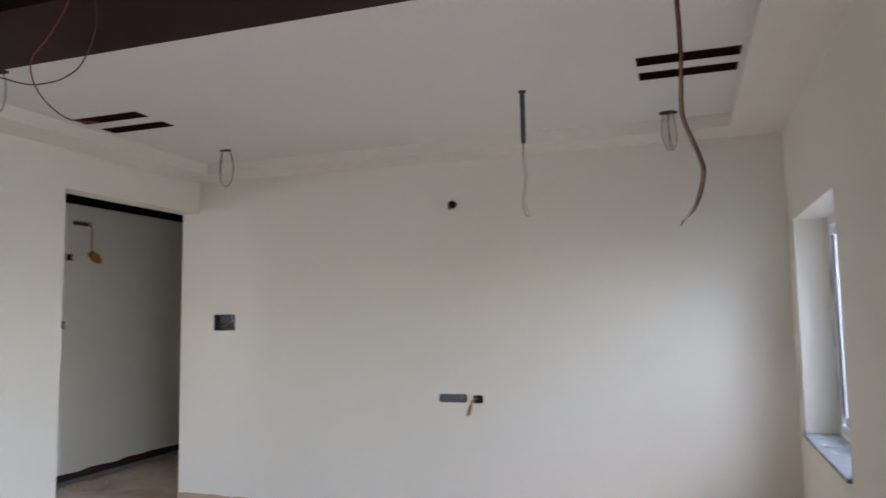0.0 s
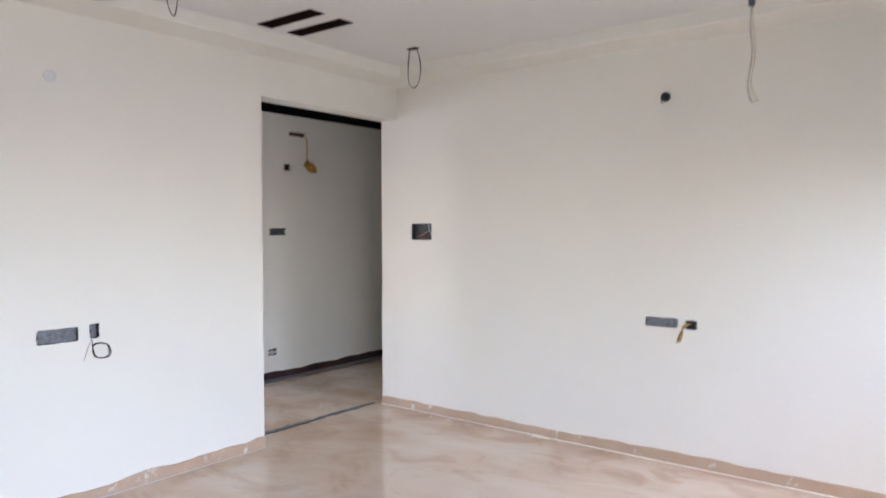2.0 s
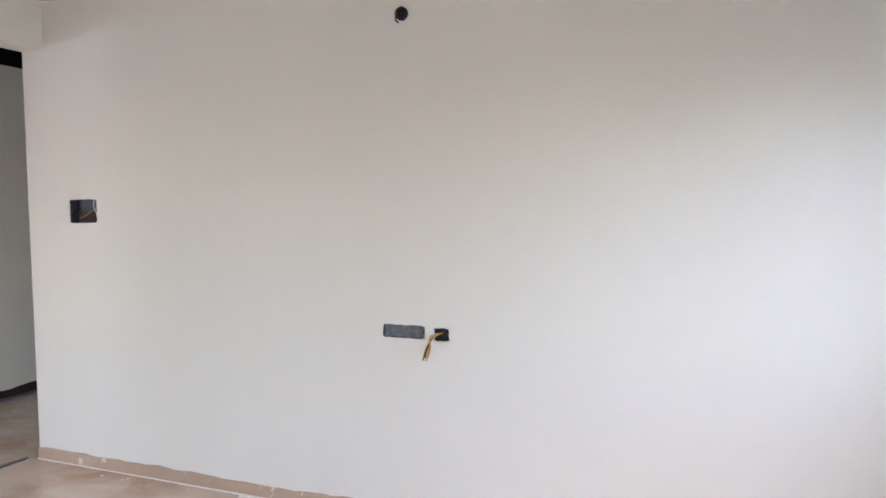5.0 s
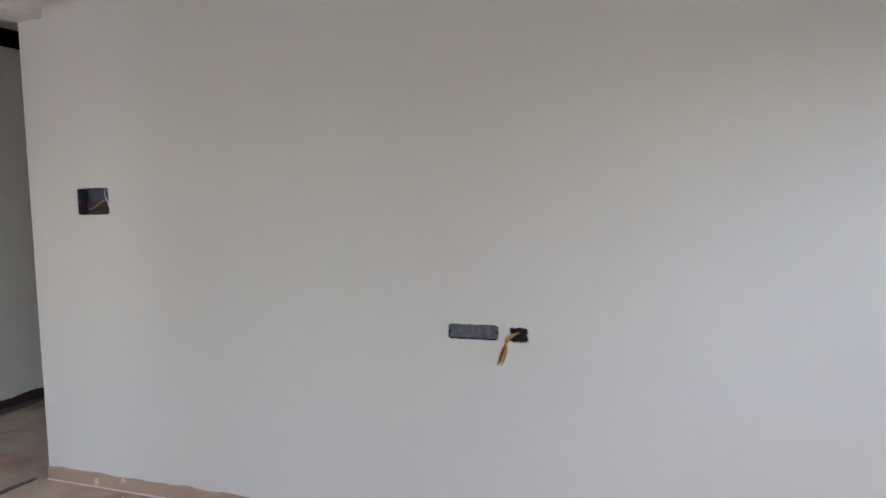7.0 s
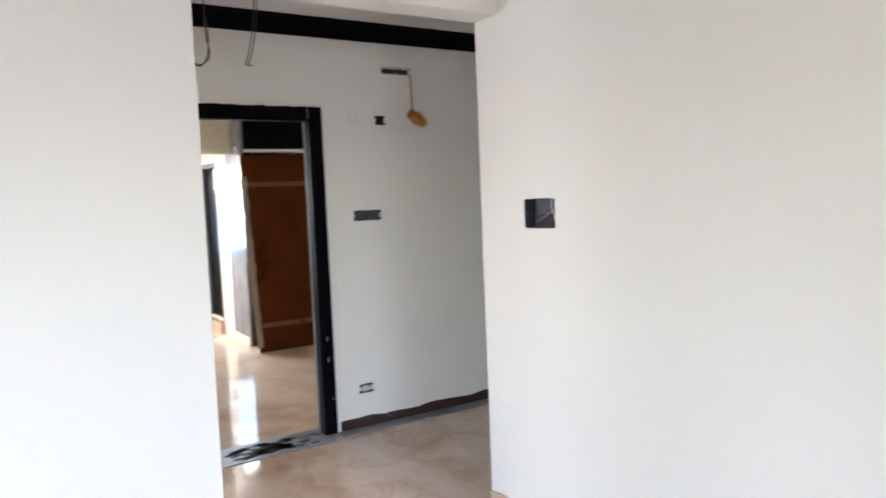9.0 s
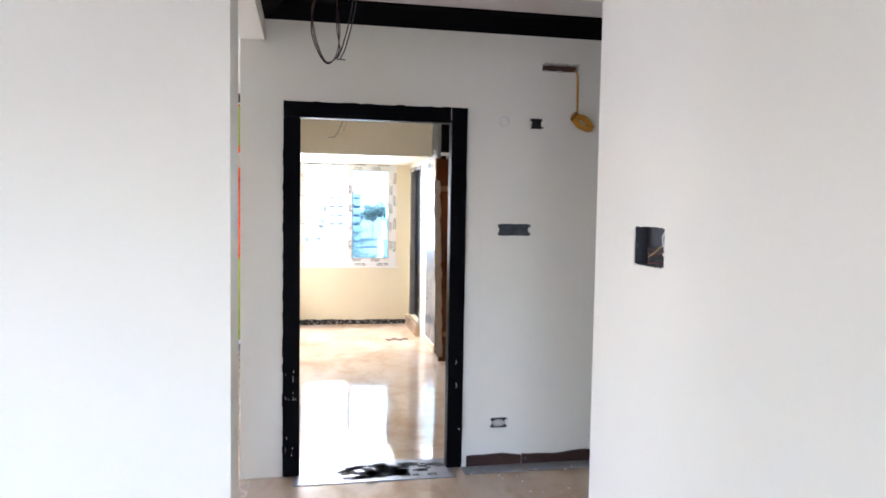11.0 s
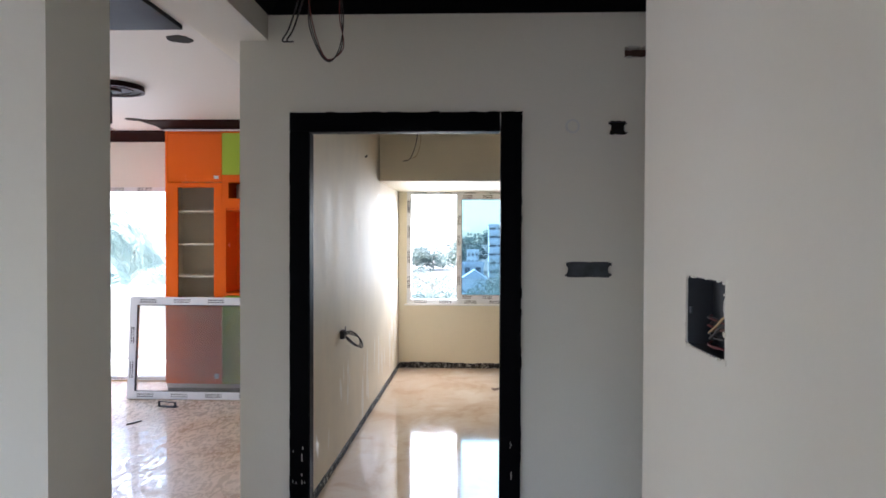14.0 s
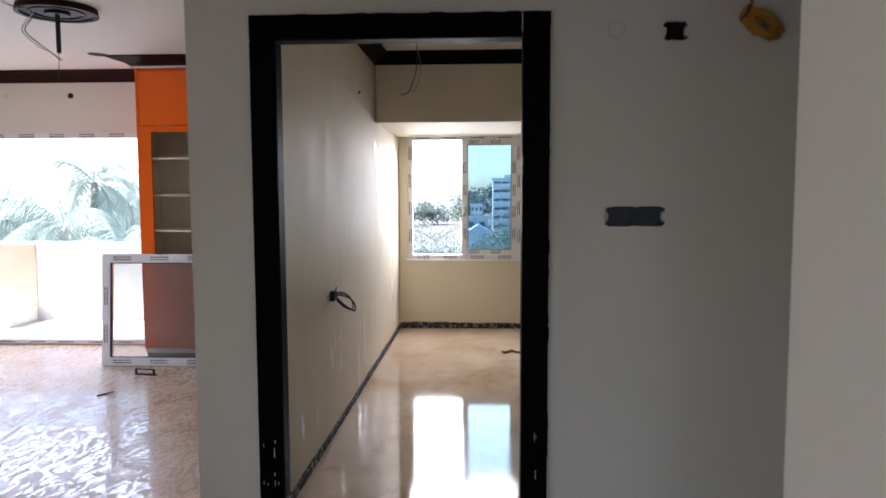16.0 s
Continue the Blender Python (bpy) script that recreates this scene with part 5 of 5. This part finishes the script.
def broadleaf(x, y, top, spread, seed, label="leafy green tree in the distance", leaf=0.16, count=2600):
    rnd = random.Random(seed)
    ob = thing("tree", (x, y, GZ0), label, "tree", "trees around the building")
    hgt = top - GZ0
    bm = bmesh.new()
    tube([(x, y, GZ0), (x + 0.1, y, GZ0 + hgt * 0.3), (x, y + 0.1, GZ0 + hgt * 0.6)], 0.18, 8, bm)
    for k in range(6):
        a = k * 1.05 + rnd.random()
        tube([(x, y, GZ0 + hgt * 0.5), (x + math.cos(a) * spread * 0.35, y + math.sin(a) * spread * 0.35, GZ0 + hgt * 0.68), (x + math.cos(a) * spread * 0.62, y + math.sin(a) * spread * 0.62, GZ0 + hgt * 0.8)], 0.07, 6, bm)
    part("trunk", bm, BARK, ob)
    clumps = []
    for k in range(26):
        a, e = rnd.uniform(0, 2 * math.pi), rnd.uniform(-0.35, 1.3)
        rr = rnd.uniform(0.45, 1.0)
        clumps.append((x + math.cos(a) * math.cos(e) * spread * rr, y + math.sin(a) * math.cos(e) * spread * rr, top - spread * 0.75 + math.sin(e) * spread * 0.7 * rr, spread * rnd.uniform(0.18, 0.36)))
    verts, faces = [], []
    for k in range(count):
        cx, cy, cz, cr = clumps[k % len(clumps)]
        v = Vector((rnd.gauss(0, 1), rnd.gauss(0, 1), rnd.gauss(0, 0.8))).normalized() * cr * rnd.uniform(0.6, 1.05)
        c0 = Vector((cx, cy, cz)) + v
        u = Vector((rnd.gauss(0, 1), rnd.gauss(0, 1), rnd.gauss(0, 1))).normalized() * leaf
        w = u.orthogonal().normalized() * leaf * 0.5
        i = len(verts)
        verts += [tuple(c0 - u), tuple(c0 + w), tuple(c0 + u), tuple(c0 - w)]
        faces.append((i, i + 1, i + 2, i + 3))
    me = bpy.data.meshes.new("crown")
    me.from_pydata(verts, [], faces)
    me.materials.append(LEAF)
    cr = new("crown", me)
    cr.parent, cr.matrix_parent_inverse = ob, ob.matrix_world.inverted()
    return ob


for k, (x, y, top) in enumerate(((-19.5, -12.6, 0.5), (-24, -14.1, 1.9), (-18, -10.2, -0.1), (-25, -18.6, 0.6), (-30, -15.8, 0.9), (-22, -11.2, -0.8), (-30, -21.5, 1.0), (-35, -18.2, 1.3))):
    palm(x, y, top, 30 + k, "coconut palm with drooping fronds, taller" if top > 1.5 else "coconut palm with drooping fronds")
for k, (x, y, top, s) in enumerate(((-34, -22, 0.2, 4.5), (-26, -20, -1.0, 4.0), (-38, -26, 1.0, 5.0), (-30, -13, -1.5, 3.6), (-40, -20, 0.5, 5.0),
                                    (-34, -3.4, -1.0, 2.6), (-38, -2.2, -2.2, 3.2), (-46, 1.5, -2.2, 4.0), (-52, 4.5, -2.4, 4.5), (-60, 8.5, -3.0, 5.0), (-48, 10, -4.2, 4.0), (-72, -4, -2.6, 6.0), (-88, -9, -2.4, 7.0), (-130, 4.5, -3.6, 6.0), (-100, 4.0, -4.2, 5.0), (-90, 1.0, -4.6, 5.0), (-140, -8, -4.0, 8.0), (-150, 30, -1.0, 7.0), (-205, 12, -2.5, 8.0))):
    broadleaf(x, y, top, s, 60 + k)

CONCRETE = material("white_rendered_building", (0.66, 0.67, 0.66), 0.8, var=0.12, scale=0.4, fine=0.05, fine_scale=3)
PALEBLUE = material("pale_rendered_building", (0.50, 0.53, 0.55), 0.8, var=0.15, scale=0.4, fine=0.05, fine_scale=3)
ROOFSHEET = material("grey_roof_sheet", (0.34, 0.36, 0.38), 0.6, var=0.2, scale=0.7)
WINDARK = material("dark_window_opening", (0.10, 0.115, 0.13), 0.3)


def building(x, y, w, d, top, storeys, cols, mat, label, balconies=False, roof_shed=False):
    """A block of flats: walls, floor bands, parapet, windows on the side that faces this flat."""
    ob = thing("apartment_building", (x, y, GZ0), label, "building")
    sh = (top - GZ0 - 0.8) / storeys
    x1 = x + d
    part("wall", boxes((x, y, GZ0, x1, y + w, top - 0.8)), mat, ob)
    part("roof", boxes((x - 0.2, y - 0.2, top - 0.8, x1 + 0.2, y + w + 0.2, top - 0.55), (x - 0.2, y - 0.2, top - 0.55, x - 0.05, y + w + 0.2, top), (x1 + 0.05, y - 0.2, top - 0.55, x1 + 0.2, y + w + 0.2, top)), mat, ob)
    if roof_shed:
        part("stair_head", boxes((x + 0.5, y + w * 0.35, top - 0.5, x1 - 0.8, y + w * 0.8, top + 1.0)), PALEBLUE, ob)
        part("mast", tube([(x + 1, y + w * 0.75, top + 1.0), (x + 1, y + w * 0.75, top + 2.6)], 0.05, 5), STEEL, ob)
    for s in range(storeys):
        z = GZ0 + s * sh
        if balconies:
            part("balcony", boxes((x1, y + 0.2, z + 0.05, x1 + 1.0, y + w - 0.2, z + 0.2), (x1 + 0.9, y + 0.2, z + 0.2, x1 + 1.0, y + w - 0.2, z + sh * 0.6)), mat, ob)
        for c_ in range(cols):
            cw = w / cols
            wide = 0.8 if balconies else 0.5
            y0 = y + c_ * cw + cw * (0.5 - wide / 2)
            wn_ = part("window", boxes((x1 - 0.05, y0, z + sh * 0.38, x1 + 0.02, y0 + cw * wide, z + sh * 0.85)), WINDARK, ob)
            part("shade", boxes((x1, y0 - 0.1, z + sh * 0.86, x1 + 0.35, y0 + cw * wide + 0.1, z + sh * 0.89)), mat, wn_)
    return ob


building(-259, 6.4, 11.5, 9, 6.3, 6, 4, CONCRETE, "white six-storey apartment building with balconies", True, True)
building(-150, 15, 12, 9, -0.8, 4, 4, PALEBLUE, "pale four-storey house with a flat roof")
building(-182, 19.5, 10, 9, 2.3, 5, 4, CONCRETE, "white five-storey apartment building")
building(-225, 35, 14, 10, 4.5, 6, 5, PALEBLUE, "pale six-storey apartment building", True)
building(-122, 11.5, 9, 8, -3.8, 3, 4, CONCRETE, "white low house with a flat roof")
building(-240, -1.4, 4, 6, -2.6, 4, 3, CONCRETE, "white house among the trees")
building(-165, -2.2, 5, 5, -4.2, 3, 2, PALEBLUE, "pale low house among the trees")
sd = thing("metal_shed", (-110, -0.3, GZ0), "low shed with a pale sheet-metal roof", "building")
part("wall", boxes((-112, -1.6, GZ0, -108.5, 2.2, -5.0)), CONCRETE, sd)
bm = bmesh.new()
vs = [bm.verts.new(p) for p in ((-112.4, -1.9, -5.0), (-108.2, -1.9, -5.0), (-108.2, 2.5, -5.0), (-112.4, 2.5, -5.0), (-112.4, 0.3, -3.6), (-108.2, 0.3, -3.6))]
for f in ((0, 1, 5, 4), (2, 3, 4, 5), (0, 4, 3), (1, 2, 5), (3, 2, 1, 0)):
    bm.faces.new([vs[i] for i in f])
part("roof", bm, material("pale_sheet_metal", (0.55, 0.58, 0.6), 0.5, var=0.1, scale=1), sd)
for k in range(20):
    rnd = random.Random(300 + k)
    broadleaf(-285 - 40 * rnd.random(), -75 + 8.5 * k + rnd.uniform(-3, 3), rnd.uniform(2.5, 6.5) if not 5 <= k <= 8 else -3.0, rnd.uniform(7, 10), 320 + k, "leafy tree on the hazy skyline", 0.7, 900)
